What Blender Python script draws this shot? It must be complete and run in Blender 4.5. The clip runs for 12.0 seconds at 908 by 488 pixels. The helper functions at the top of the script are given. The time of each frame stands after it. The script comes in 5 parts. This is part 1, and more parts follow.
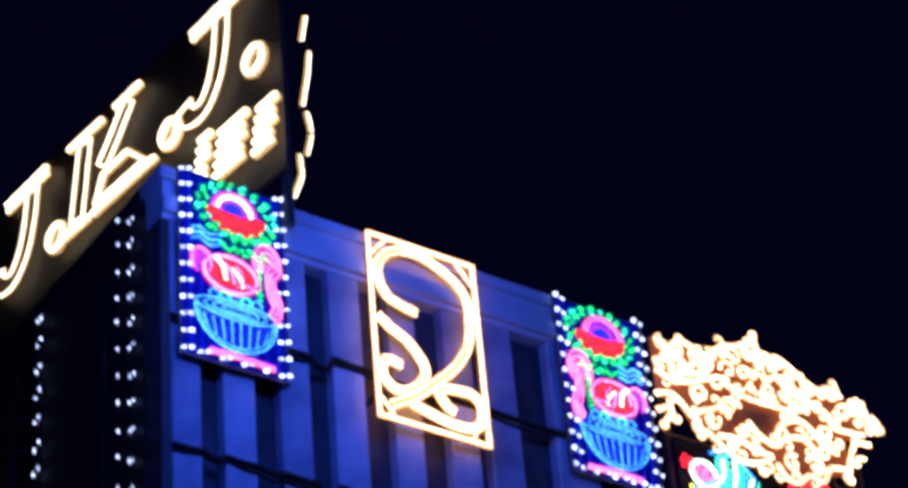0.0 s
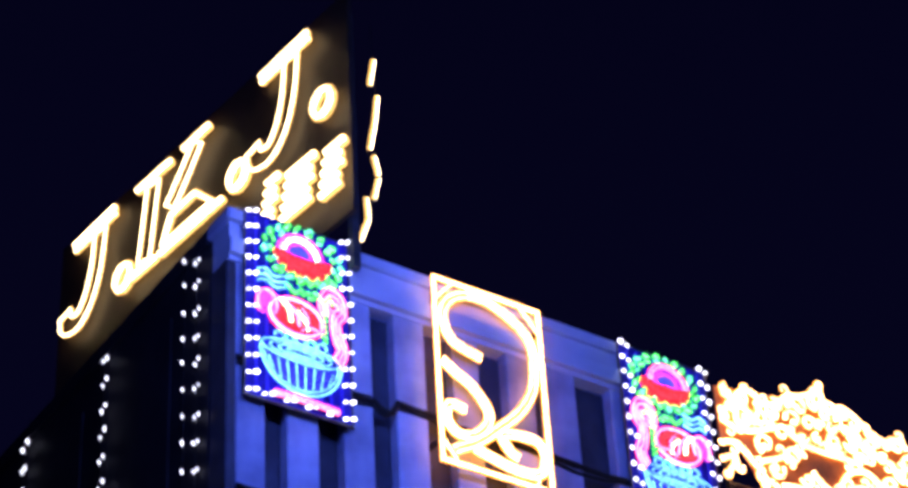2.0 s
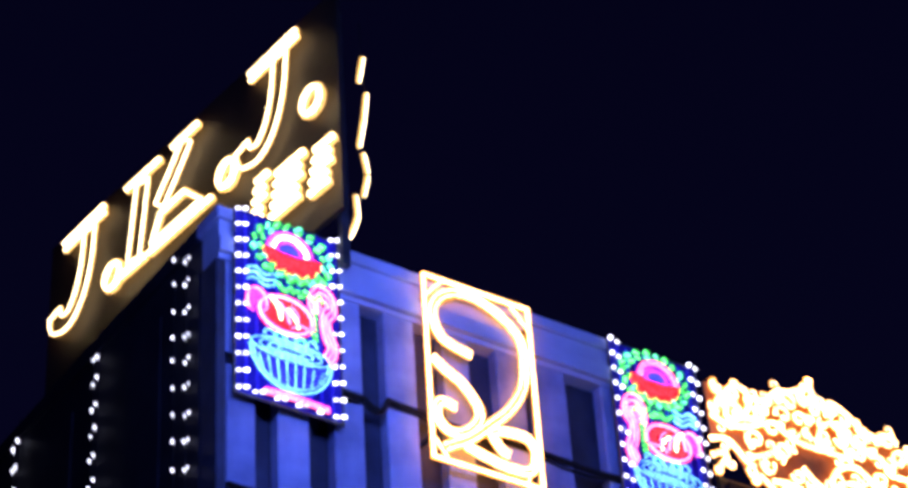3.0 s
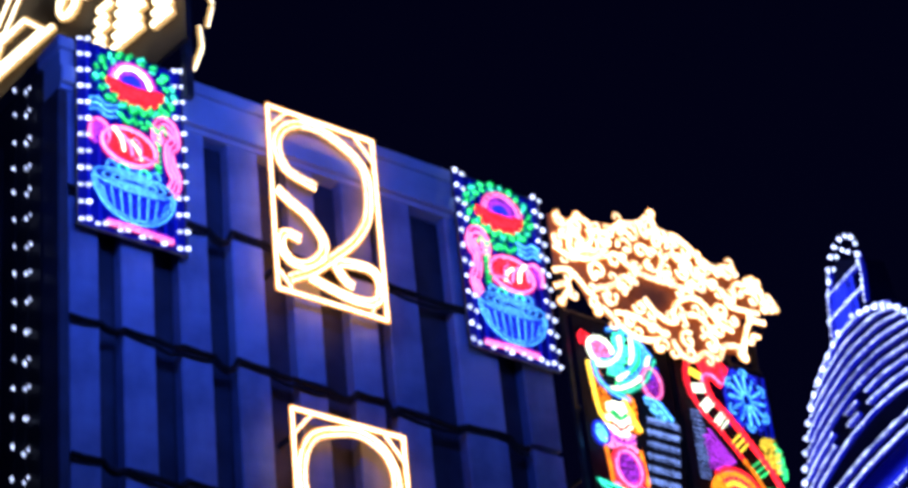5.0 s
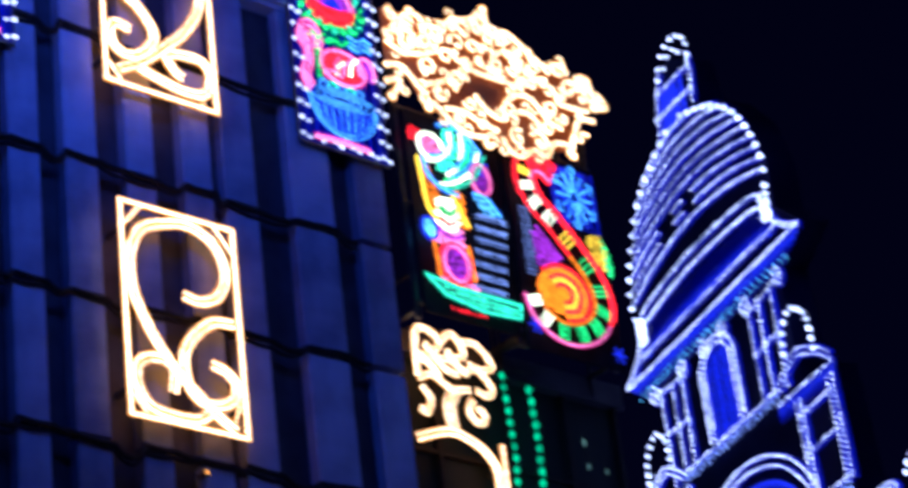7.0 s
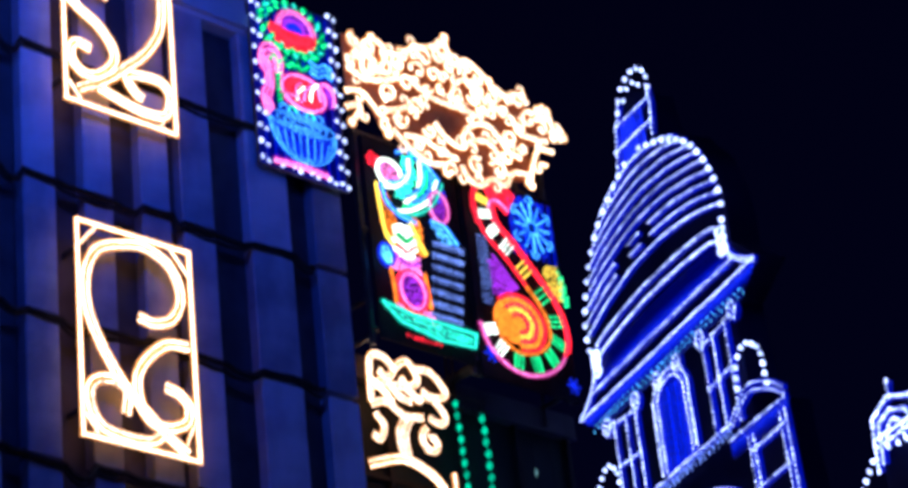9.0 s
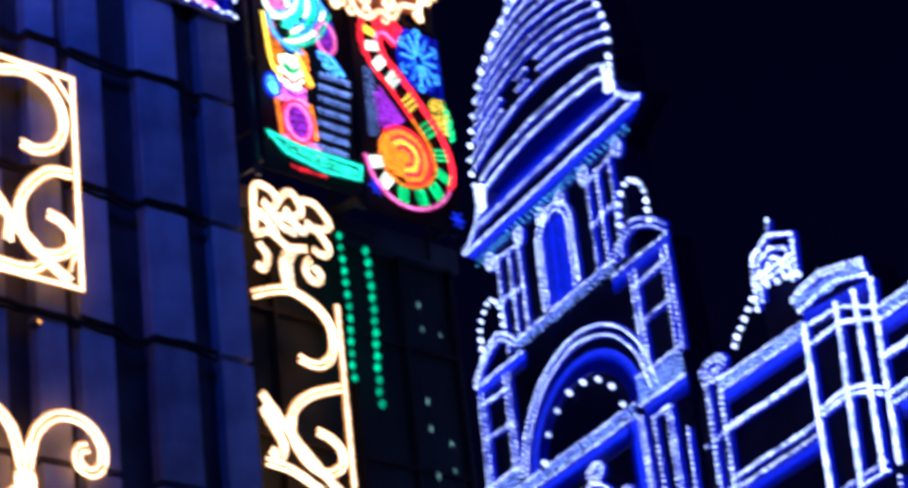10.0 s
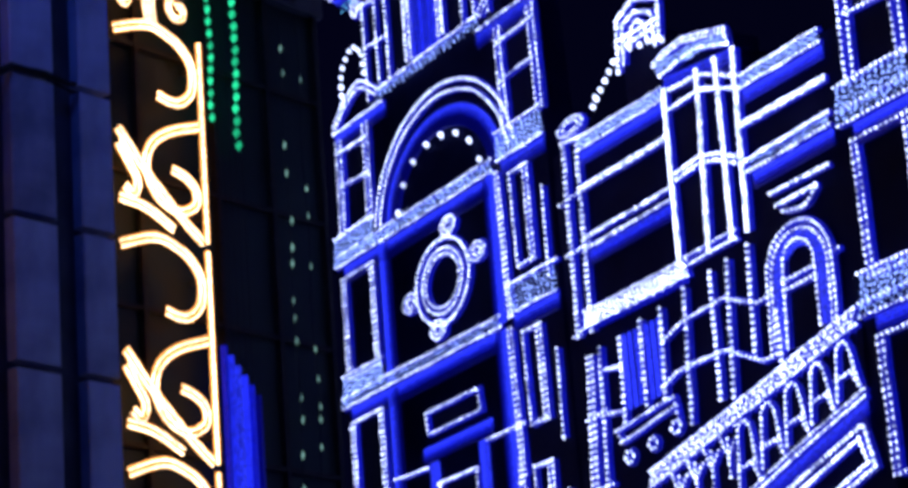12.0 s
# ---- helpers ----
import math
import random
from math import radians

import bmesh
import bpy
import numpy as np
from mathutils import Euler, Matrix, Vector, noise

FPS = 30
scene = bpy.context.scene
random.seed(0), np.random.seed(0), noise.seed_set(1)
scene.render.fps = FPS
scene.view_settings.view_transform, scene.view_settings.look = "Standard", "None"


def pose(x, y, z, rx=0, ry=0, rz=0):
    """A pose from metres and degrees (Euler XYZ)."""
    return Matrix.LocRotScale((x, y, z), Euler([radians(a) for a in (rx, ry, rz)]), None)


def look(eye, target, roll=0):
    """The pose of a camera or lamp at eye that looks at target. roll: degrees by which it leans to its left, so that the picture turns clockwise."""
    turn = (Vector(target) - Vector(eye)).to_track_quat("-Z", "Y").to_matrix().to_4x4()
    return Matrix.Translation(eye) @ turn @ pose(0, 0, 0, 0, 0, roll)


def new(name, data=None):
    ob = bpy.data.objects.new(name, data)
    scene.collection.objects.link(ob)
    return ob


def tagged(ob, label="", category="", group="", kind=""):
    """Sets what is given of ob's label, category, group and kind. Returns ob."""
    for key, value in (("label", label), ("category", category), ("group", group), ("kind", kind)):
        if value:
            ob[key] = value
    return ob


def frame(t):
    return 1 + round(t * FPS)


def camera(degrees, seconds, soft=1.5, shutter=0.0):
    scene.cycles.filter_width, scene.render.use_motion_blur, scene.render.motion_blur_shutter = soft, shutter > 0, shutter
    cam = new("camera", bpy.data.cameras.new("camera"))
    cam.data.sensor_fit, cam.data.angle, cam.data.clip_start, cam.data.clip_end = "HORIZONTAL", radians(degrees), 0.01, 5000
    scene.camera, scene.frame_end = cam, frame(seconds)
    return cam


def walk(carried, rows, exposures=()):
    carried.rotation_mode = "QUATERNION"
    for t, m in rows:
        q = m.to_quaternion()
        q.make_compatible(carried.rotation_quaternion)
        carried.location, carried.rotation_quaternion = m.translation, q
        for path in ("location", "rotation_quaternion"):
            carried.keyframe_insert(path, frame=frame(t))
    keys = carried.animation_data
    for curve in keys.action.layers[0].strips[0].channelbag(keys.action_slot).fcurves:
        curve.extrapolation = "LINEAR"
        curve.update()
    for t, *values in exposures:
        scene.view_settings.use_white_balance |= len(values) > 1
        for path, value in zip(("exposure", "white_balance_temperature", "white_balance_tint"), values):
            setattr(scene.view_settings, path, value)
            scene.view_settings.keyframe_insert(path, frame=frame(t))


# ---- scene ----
cam = camera(21.15, 12.0, soft=3.8, shutter=0.5)
EYE = (0.0, 0.0, 1.6)
# seconds, turn to the left, tilt up, lean (degrees)
PATH = [
    (0, -37.526, 36.187, -5.519),
    (0.5, -36.464, 37.168, -4.127),
    (1, -35.534, 36.844, -3.487),
    (1.5, -35.389, 37.171, -3.471),
    (2, -35.702, 37.370, -3.659),
    (2.5, -35.981, 37.091, -3.650),
    (2.7, -35.804, 37.519, -4.074),
    (4.3, -39.265, 34.232, -5.336),
    (4.5, -39.729, 33.946, -5.793),
    (5, -40.022, 33.017, -6.277),
    (5.5, -41.450, 31.685, -7.053),
    (6, -42.452, 30.654, -7.456),
    (6.5, -42.884, 29.188, -7.602),
    (7, -43.962, 27.741, -7.387),
    (7.2, -45.107, 27.358, -7.167),
    (8.8, -45.190, 28.605, -6.726),
    (9, -45.193, 28.264, -6.694),
    (9.5, -45.096, 25.642, -6.882),
    (10, -47.675, 24.037, -6.739),
    (10.5, -49.291, 22.673, -6.373),
    (11, -49.944, 21.227, -5.660),
    (11.5, -50.631, 19.319, -5.038),
    (12, -50.596, 17.841, -4.587),
]


def aim(turn, tilt):
    a, b = radians(turn), radians(tilt)
    return (EYE[0] - 10 * math.sin(a) * math.cos(b), EYE[1] + 10 * math.cos(a) * math.cos(b), EYE[2] + 10 * math.sin(b))


EXPOSURES = [(0.0, 0.4, 6000, 10), (0.6, 0.9, 7200, 10), (1.0, 0.95, 7900, 10), (1.5, 1.3, 8200, 10), (2.7, 1.35, 8300, 10), (4.4, 0.4, 6700, 10), (5.5, 0.32, 6100, 9), (7.0, 0.05, 5900, 11), (8.8, 0.0, 5650, 18), (9.5, -0.08, 5250, 14), (10.5, 0.3, 6250, 11), (11.5, 0.18, 6600, 9), (12.0, 0.28, 6600, 9)]
walk(cam, [(t, look(EYE, aim(turn, tilt), lean)) for t, turn, tilt, lean in PATH], EXPOSURES)

# ---- night sky ----
world = bpy.data.worlds.new("night_sky")
scene.world = world
world.use_nodes = True
wn = world.node_tree
bg = wn.nodes["Background"]
sky_geo = wn.nodes.new("ShaderNodeTexCoord")
sky_sep = wn.nodes.new("ShaderNodeSeparateXYZ")
sky_ramp = wn.nodes.new("ShaderNodeValToRGB")
wn.links.new(sky_geo.outputs["Generated"], sky_sep.inputs[0])
wn.links.new(sky_sep.outputs["Z"], sky_ramp.inputs[0])
wn.links.new(sky_ramp.outputs[0], bg.inputs["Color"])
sky_ramp.color_ramp.elements[0].position, sky_ramp.color_ramp.elements[0].color = 0.0, (0.001, 0.0011, 0.009, 1)
sky_ramp.color_ramp.elements[1].position, sky_ramp.color_ramp.elements[1].color = 0.75, (0.0004, 0.0004, 0.0046, 1)
bg.inputs["Strength"].default_value = 0.95

# Added area lamp with no fixture of its own lights the shop wall blue.
wall_fill = bpy.data.lights.new("blue_wall_fill", "AREA")
wall_fill.shape, wall_fill.size, wall_fill.size_y = "RECTANGLE", 7.0, 1.5
wall_fill.energy, wall_fill.color = 310.0, (0.048, 0.118, 0.84)
new("blue_wall_fill", wall_fill).matrix_world = look((10.4, 13.7, 16.6), (12.0, 18.0, 17.0))


# ---- materials ----
def mat_nodes(name):
    m = bpy.data.materials.new(name)
    m.use_nodes = True
    return m, m.node_tree, m.node_tree.nodes["Principled BSDF"]


def surface(name, dark, light, rough=0.6, scale=3.0, metal=0.0, bump=0.2, fine=60.0, by_piece=False, sheen=0.5):
    """A worn surface: two tones by large stains, fine grain in gloss and relief."""
    m, nt, p = mat_nodes(name)
    co = nt.nodes.new("ShaderNodeTexCoord")
    big, small = nt.nodes.new("ShaderNodeTexNoise"), nt.nodes.new("ShaderNodeTexNoise")
    big.inputs["Scale"].default_value, big.inputs["Detail"].default_value = scale, 6
    small.inputs["Scale"].default_value, small.inputs["Detail"].default_value = fine, 3
    for n in (big, small):
        nt.links.new(co.outputs["Object"], n.inputs["Vector"])
    ramp = nt.nodes.new("ShaderNodeValToRGB")
    ramp.color_ramp.elements[0].position, ramp.color_ramp.elements[0].color = 0.3, (*dark, 1)
    ramp.color_ramp.elements[1].position, ramp.color_ramp.elements[1].color = 0.7, (*light, 1)
    fac = big.outputs["Fac"]
    if by_piece:
        info, add = nt.nodes.new("ShaderNodeObjectInfo"), nt.nodes.new("ShaderNodeMath")
        add.operation = "MULTIPLY_ADD"
        add.inputs[1].default_value = 0.35
        nt.links.new(info.outputs["Random"], add.inputs[0])
        sub = nt.nodes.new("ShaderNodeMath")
        sub.operation, sub.inputs[1].default_value = "SUBTRACT", 0.17
        nt.links.new(fac, sub.inputs[0])
        nt.links.new(sub.outputs[0], add.inputs[2])
        fac = add.outputs[0]
    nt.links.new(fac, ramp.inputs[0])
    nt.links.new(ramp.outputs[0], p.inputs["Base Color"])
    gloss = nt.nodes.new("ShaderNodeMapRange")
    gloss.inputs["To Min"].default_value, gloss.inputs["To Max"].default_value = max(rough - 0.12, 0.03), min(rough + 0.12, 1)
    nt.links.new(small.outputs["Fac"], gloss.inputs["Value"])
    nt.links.new(gloss.outputs[0], p.inputs["Roughness"])
    p.inputs["Metallic"].default_value = metal
    p.inputs["Specular IOR Level"].default_value = sheen
    b = nt.nodes.new("ShaderNodeBump")
    b.inputs["Strength"].default_value, b.inputs["Distance"].default_value = bump, 0.01
    nt.links.new(small.outputs["Fac"], b.inputs["Height"])
    nt.links.new(b.outputs[0], p.inputs["Normal"])
    return m


def glowing(name, colour, strength, spread=0.5):
    """Lamps behind clear plastic: each bulb or length of rope a little stronger or weaker than its neighbour."""
    m, nt, p = mat_nodes(name)
    p.inputs["Base Color"].default_value = (*[0.25 * c for c in colour], 1)
    p.inputs["Roughness"].default_value = 0.4
    p.inputs["Specular IOR Level"].default_value = 0.2
    p.inputs["Emission Color"].default_value = (*colour, 1)
    geo, co = nt.nodes.new("ShaderNodeNewGeometry"), nt.nodes.new("ShaderNodeTexCoord")
    noise_tex = nt.nodes.new("ShaderNodeTexNoise")
    noise_tex.inputs["Scale"].default_value, noise_tex.inputs["Detail"].default_value = 24.0, 0.0
    nt.links.new(co.outputs["Object"], noise_tex.inputs["Vector"])
    mix = nt.nodes.new("ShaderNodeMath")
    mix.operation = "ADD"
    nt.links.new(geo.outputs["Random Per Island"], mix.inputs[0])
    beads = nt.nodes.new("ShaderNodeMapRange")
    beads.inputs["From Min"].default_value, beads.inputs["From Max"].default_value = 0.32, 0.68
    nt.links.new(noise_tex.outputs["Fac"], beads.inputs["Value"])
    nt.links.new(beads.outputs[0], mix.inputs[1])
    info, total = nt.nodes.new("ShaderNodeObjectInfo"), nt.nodes.new("ShaderNodeMath")
    total.operation = "ADD"
    nt.links.new(mix.outputs[0], total.inputs[0])
    nt.links.new(info.outputs["Random"], total.inputs[1])
    mix = total
    span = nt.nodes.new("ShaderNodeMapRange")
    span.inputs["From Min"].default_value, span.inputs["From Max"].default_value = 0.5, 2.5
    span.inputs["To Min"].default_value, span.inputs["To Max"].default_value = strength * (1 - spread), strength * (1 + spread)
    nt.links.new(mix.outputs[0], span.inputs["Value"])
    nt.links.new(span.outputs[0], p.inputs["Emission Strength"])
    return m


CLADDING = surface("cladding_panel", (0.12, 0.145, 0.24), (0.34, 0.39, 0.55), 0.5, 1.6, by_piece=True)
RENDER = surface("painted_plaster", (0.27, 0.3, 0.4), (0.42, 0.46, 0.58), 0.7, 1.2, bump=0.3)
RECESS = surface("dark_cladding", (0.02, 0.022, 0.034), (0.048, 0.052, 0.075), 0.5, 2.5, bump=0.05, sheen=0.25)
GLASS = surface("tinted_glass", (0.003, 0.008, 0.009), (0.007, 0.016, 0.018), 0.5, 1.0, bump=0.05, sheen=0.15)
# RECESS darkened further, so that the bulb strings hardly light the side wall.
SIDE = surface("darkened_side_cladding", (0.006, 0.006, 0.01), (0.016, 0.016, 0.024), 0.6, 2.5, bump=0.05, sheen=0.2)
STEEL = surface("painted_steel", (0.03, 0.03, 0.03), (0.08, 0.08, 0.08), 0.5, 6.0, metal=0.6)
CABLE = surface("black_cable", (0.006, 0.006, 0.006), (0.015, 0.015, 0.015), 0.7, 8.0, sheen=0.2)
CLOTH = surface("navy_backing_cloth", (0.006, 0.008, 0.16), (0.012, 0.016, 0.3), 0.9, 5.0, sheen=0.1)
CRESTBOARD = surface("russet_crest_board", (0.26, 0.10, 0.05), (0.42, 0.17, 0.08), 0.7, 5.0)
BLACK_CLOTH = surface("black_backing_cloth", (0.004, 0.004, 0.006), (0.010, 0.010, 0.016), 0.9, 5.0, sheen=0.1)
SIGNBOARD = surface("brown_sign_board", (0.010, 0.006, 0.004), (0.024, 0.015, 0.010), 0.6, 3.0)
STONE = surface("dark_board_facing", (0.003, 0.004, 0.03), (0.006, 0.009, 0.06), 0.9, 1.5, bump=0.4, sheen=0.1)
ASPHALT = surface("asphalt", (0.035, 0.035, 0.037), (0.065, 0.065, 0.065), 0.8, 0.8, bump=0.5, fine=90)
PAVING = surface("paving", (0.16, 0.155, 0.15), (0.3, 0.29, 0.27), 0.8, 1.2, bump=0.4)

WARM = glowing("warm_rope_core", (1.0, 0.82, 0.54), 3.3, 0.7)
WARM_GLOW = glowing("warm_glow", (1.0, 0.38, 0.08), 1.4, 0.55)
SIGN_WARM = glowing("sign_rope_core", (1.0, 0.84, 0.58), 3.6, 0.45)
SIGN_HALO = glowing("sign_rope_halo", (1.0, 0.58, 0.2), 0.7, 0.4)
WHITE = glowing("cool_white_bulb", (0.62, 0.70, 1.0), 2.0, 0.6)
SIDE_WHITE = glowing("side_string_bulb", (0.55, 0.64, 1.0), 1.3, 0.8)
TOWER_WHITE = glowing("blue_white_bulb", (0.52, 0.62, 1.0), 3.0, 0.85)
TEETH = glowing("pale_blue_bulb", (0.22, 0.34, 1.0), 1.5, 0.95)
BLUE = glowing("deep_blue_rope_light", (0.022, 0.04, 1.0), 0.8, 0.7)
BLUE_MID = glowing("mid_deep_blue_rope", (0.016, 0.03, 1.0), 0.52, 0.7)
BLUE_FAINT = glowing("faint_blue_glow", (0.005, 0.01, 1.0), 0.05, 0.6)
BLUE_DIM = glowing("dim_blue_glow", (0.008, 0.016, 1.0), 0.25, 0.7)
RED = glowing("red_rope_light", (1.0, 0.015, 0.03), 1.76, 0.75)
PINK = glowing("pink_rope_core", (1.0, 0.22, 0.55), 2.16, 0.65)
PINK_HALO = glowing("pink_rope_halo", (1.0, 0.03, 0.35), 0.7, 0.4)
VIOLET = glowing("violet_rope_light", (0.55, 0.05, 0.9), 0.78, 0.75)
GREEN = glowing("green_rope_core", (0.06, 1.0, 0.28), 1.40, 0.85)
GREEN_HALO = glowing("green_rope_halo", (0.005, 0.6, 0.1), 0.5, 0.5)
TEAL = glowing("teal_rope_core", (0.08, 0.95, 0.6), 1.54, 0.75)
TEAL_HALO = glowing("teal_rope_halo", (0.01, 0.55, 0.32), 0.55, 0.4)
CYAN = glowing("cyan_rope_core", (0.12, 0.5, 1.0), 1.95, 0.75)
CYAN_HALO = glowing("cyan_rope_halo", (0.01, 0.14, 1.0), 0.8, 0.4)
ORANGE = glowing("orange_rope_light", (1.0, 0.22, 0.01), 1.69, 0.75)
YELLOW = glowing("yellow_rope_light", (1.0, 0.66, 0.05), 1.82, 0.65)
PALE = glowing("pale_rope_light", (0.9, 1.0, 0.75), 2.60, 0.75)
STEEL_BLUE = glowing("dim_blue_rope_light", (0.22, 0.34, 0.85), 1.0, 0.75)
BAY_GREEN = glowing("bay_green_bulb", (0.02, 0.8, 0.36), 0.85, 0.7)
DIM_GREEN = glowing("dim_green_bulb", (0.3, 0.62, 0.55), 0.3, 1.0)
# Dim tubes that draw a coloured fringe of glow round each bright core.
HALO = {WARM: WARM_GLOW, SIGN_WARM: SIGN_HALO, PINK: PINK_HALO, GREEN: GREEN_HALO, TEAL: TEAL_HALO, CYAN: CYAN_HALO}
CORE = 0.66
# Steps of strength that draw a blue glow dying away from the bulb strings.
GLOW_FADE = (BLUE, BLUE_MID, BLUE_DIM, BLUE_FAINT, BLUE_FAINT, BLUE_FAINT, BLUE_FAINT)


# ---- building blocks ----
def empty(name, m=None):
    ob = new(name)
    ob.empty_display_size = 0.2
    if m is not None:
        ob.matrix_world = m
    return ob


class Rope(tuple):
    """The mesh of a rope together with its line, thickness, depth and sides."""


def part(name, geom, material, parent=None, label=""):
    """One mesh object from (vertices, faces), under a thing or a part. A rope light gets a bright core in a dim tube
    drawn as its halo.
    """
    me = bpy.data.meshes.new(name)
    if isinstance(geom, Rope) and material in HALO:
        p, r, y, sides = geom.line
        # the core is shifted towards the camera, so the halo fringes it on both sides
        side, wide = (0.55, 1.3) if material is SIGN_WARM else (-0.55, 1.5)
        core = tube([(a + side * r, b - 0.55 * r) for a, b in p], r * CORE, y - r * 0.85, sides)
        halo = tube(p, r * wide, y, sides)
        v, f = joined(core, halo)
        me.from_pydata(v, [], f)
        me.materials.append(material)
        me.materials.append(HALO[material])
        me.polygons.foreach_set("material_index", [0] * len(core[1]) + [1] * len(halo[1]))
    else:
        me.from_pydata(geom[0], [], geom[1])
        me.materials.append(material)
    me.update()
    ob = new(name, me)
    if parent is not None:
        ob.parent = parent
    if label:
        tagged(ob, label)
    return ob


def joined(*geoms):
    v, f = [], []
    for gv, gf in geoms:
        k = len(v)
        v += gv
        f += [tuple(i + k for i in face) for face in gf]
    return v, f


def box(x0, y0, z0, x1, y1, z1, c=0.0):
    """A box whose four upright edges may be chamfered by c."""
    if c <= 0:
        ring = [(x0, y0), (x1, y0), (x1, y1), (x0, y1)]
    else:
        ring = [(x0 + c, y0), (x1 - c, y0), (x1, y0 + c), (x1, y1 - c), (x1 - c, y1), (x0 + c, y1), (x0, y1 - c), (x0, y0 + c)]
    n = len(ring)
    v = [(x, y, z0) for x, y in ring] + [(x, y, z1) for x, y in ring]
    f = [tuple(range(n))[::-1], tuple(range(n, 2 * n))]
    f += [(i, (i + 1) % n, n + (i + 1) % n, n + i) for i in range(n)]
    return v, f


def slab(outline, y0, y1):
    """A flat outline in x and z, given depth from y0 to y1."""
    n = len(outline)
    v = [(x, y0, z) for x, z in outline] + [(x, y1, z) for x, z in outline]
    f = [tuple(range(n)), tuple(range(n, 2 * n))[::-1]]
    f += [(i, n + i, n + (i + 1) % n, (i + 1) % n) for i in range(n)]
    return v, f


def line(*p):
    return [tuple(q) for q in p]


def arc(cx, cz, rx, rz, a0, a1, n=20):
    return [(cx + rx * math.cos(radians(a0 + (a1 - a0) * k / n)), cz + rz * math.sin(radians(a0 + (a1 - a0) * k / n))) for k in range(n + 1)]


def spiral(cx, cz, r0, r1, a0, a1, n=26):
    out = []
    for k in range(n + 1):
        s = k / n
        a, r = radians(a0 + (a1 - a0) * s), r0 + (r1 - r0) * s ** 0.8
        out.append((cx + r * math.cos(a), cz + r * math.sin(a)))
    return out


def curve(p, n=7):
    """A smooth line through the points."""
    q = [np.array(a, float) for a in p]
    q = [2 * q[0] - q[1], *q, 2 * q[-1] - q[-2]]
    out = []
    for i in range(1, len(q) - 2):
        a, b, c, d = q[i - 1 : i + 3]
        for k in range(n):
            s = k / n
            out.append(tuple(0.5 * (2 * b + (c - a) * s + (2 * a - 5 * b + 4 * c - d) * s * s + (3 * b - a - 3 * c + d) * s ** 3)))
    return out + [tuple(q[-2])]


def closed(p):
    return list(p) + [p[0]]


def beside(p, d):
    """The line that runs d beside p."""
    q = np.array(p, float)
    t = np.gradient(q, axis=0)
    t /= np.linalg.norm(t, axis=1)[:, None] + 1e-9
    return [tuple(a) for a in q + d * np.stack([-t[:, 1], t[:, 0]], 1)]


def mirrored(p, c):
    return [(2 * c - x, z) for x, z in p]


def tube(p, r, y=0.0, sides=6):
    """A round rope along p, a line in x and z, at depth y."""
    q = np.array(p, float)
    keep = [0] + [i for i in range(1, len(q)) if np.linalg.norm(q[i] - q[i - 1]) > 1e-5]
    q = q[keep]
    n = len(q)
    seg = np.diff(q, axis=0)
    seg /= np.linalg.norm(seg, axis=1)[:, None]
    loop = n > 3 and np.linalg.norm(q[0] - q[-1]) < 1e-4
    t = np.concatenate([[seg[-1] + seg[0] if loop else seg[0]], seg[1:] + seg[:-1], [seg[-1] + seg[0] if loop else seg[-1]]])
    t /= np.linalg.norm(t, axis=1)[:, None] + 1e-9
    side = np.stack([-t[:, 1], t[:, 0]], 1)
    stretch = np.ones(n)
    stretch[1:-1] = 1 / np.clip((t[1:-1] * seg[:-1]).sum(1), 0.5, 1)
    v = []
    for i in range(n):
        for k in range(sides):
            a = 2 * math.pi * k / sides
            w = side[i] * math.cos(a) * r * stretch[i]
            v.append((q[i][0] + w[0], y + r * math.sin(a), q[i][1] + w[1]))
    f = [(i * sides + k, i * sides + (k + 1) % sides, (i + 1) * sides + (k + 1) % sides, (i + 1) * sides + k) for i in range(n - 1) for k in range(sides)]
    f += [tuple(range(sides))[::-1], tuple(range((n - 1) * sides, n * sides))]
    rope = Rope((v, f))
    rope.line = (p, r, y, sides)
    return rope


def bulbs(p, step, r, y=0.0, jitter=0.15, long=1.0):
    """Small faceted bulbs at even steps along p; long: how much longer than thick each one is, along the line."""
    q = np.array(p, float)
    seg = np.diff(q, axis=0)
    ln = np.linalg.norm(seg, axis=1)
    total = ln.sum()
    count = max(int(total / step), 1)
    v, f = [], []
    at, i, done = 0.0, 0, 0.0
    for k in range(count + 1):
        s = min(total * k / count, total - 1e-6)
        while i < len(ln) - 1 and s > done + ln[i]:
            done += ln[i]
            i += 1
        d = seg[i] / (ln[i] + 1e-9)
        c = q[i] + d * (s - done) + np.array([random.uniform(-1, 1), random.uniform(-1, 1)]) * jitter * r
        size = r * random.uniform(0.8, 1.2)
        a, e = d * size * long, np.array([-d[1], d[0]]) * size
        b = len(v)
        v += [(c[0] + a[0], y, c[1] + a[1]), (c[0] - a[0], y, c[1] - a[1]), (c[0] + e[0], y, c[1] + e[1]), (c[0] - e[0], y, c[1] - e[1]),
              (c[0], y - size, c[1]), (c[0], y + size, c[1])]
        f += [(b, b + 2, b + 4), (b + 2, b + 1, b + 4), (b + 1, b + 3, b + 4), (b + 3, b, b + 4),
              (b + 2, b, b + 5), (b + 1, b + 2, b + 5), (b + 3, b + 1, b + 5), (b, b + 3, b + 5)]
    return v, f


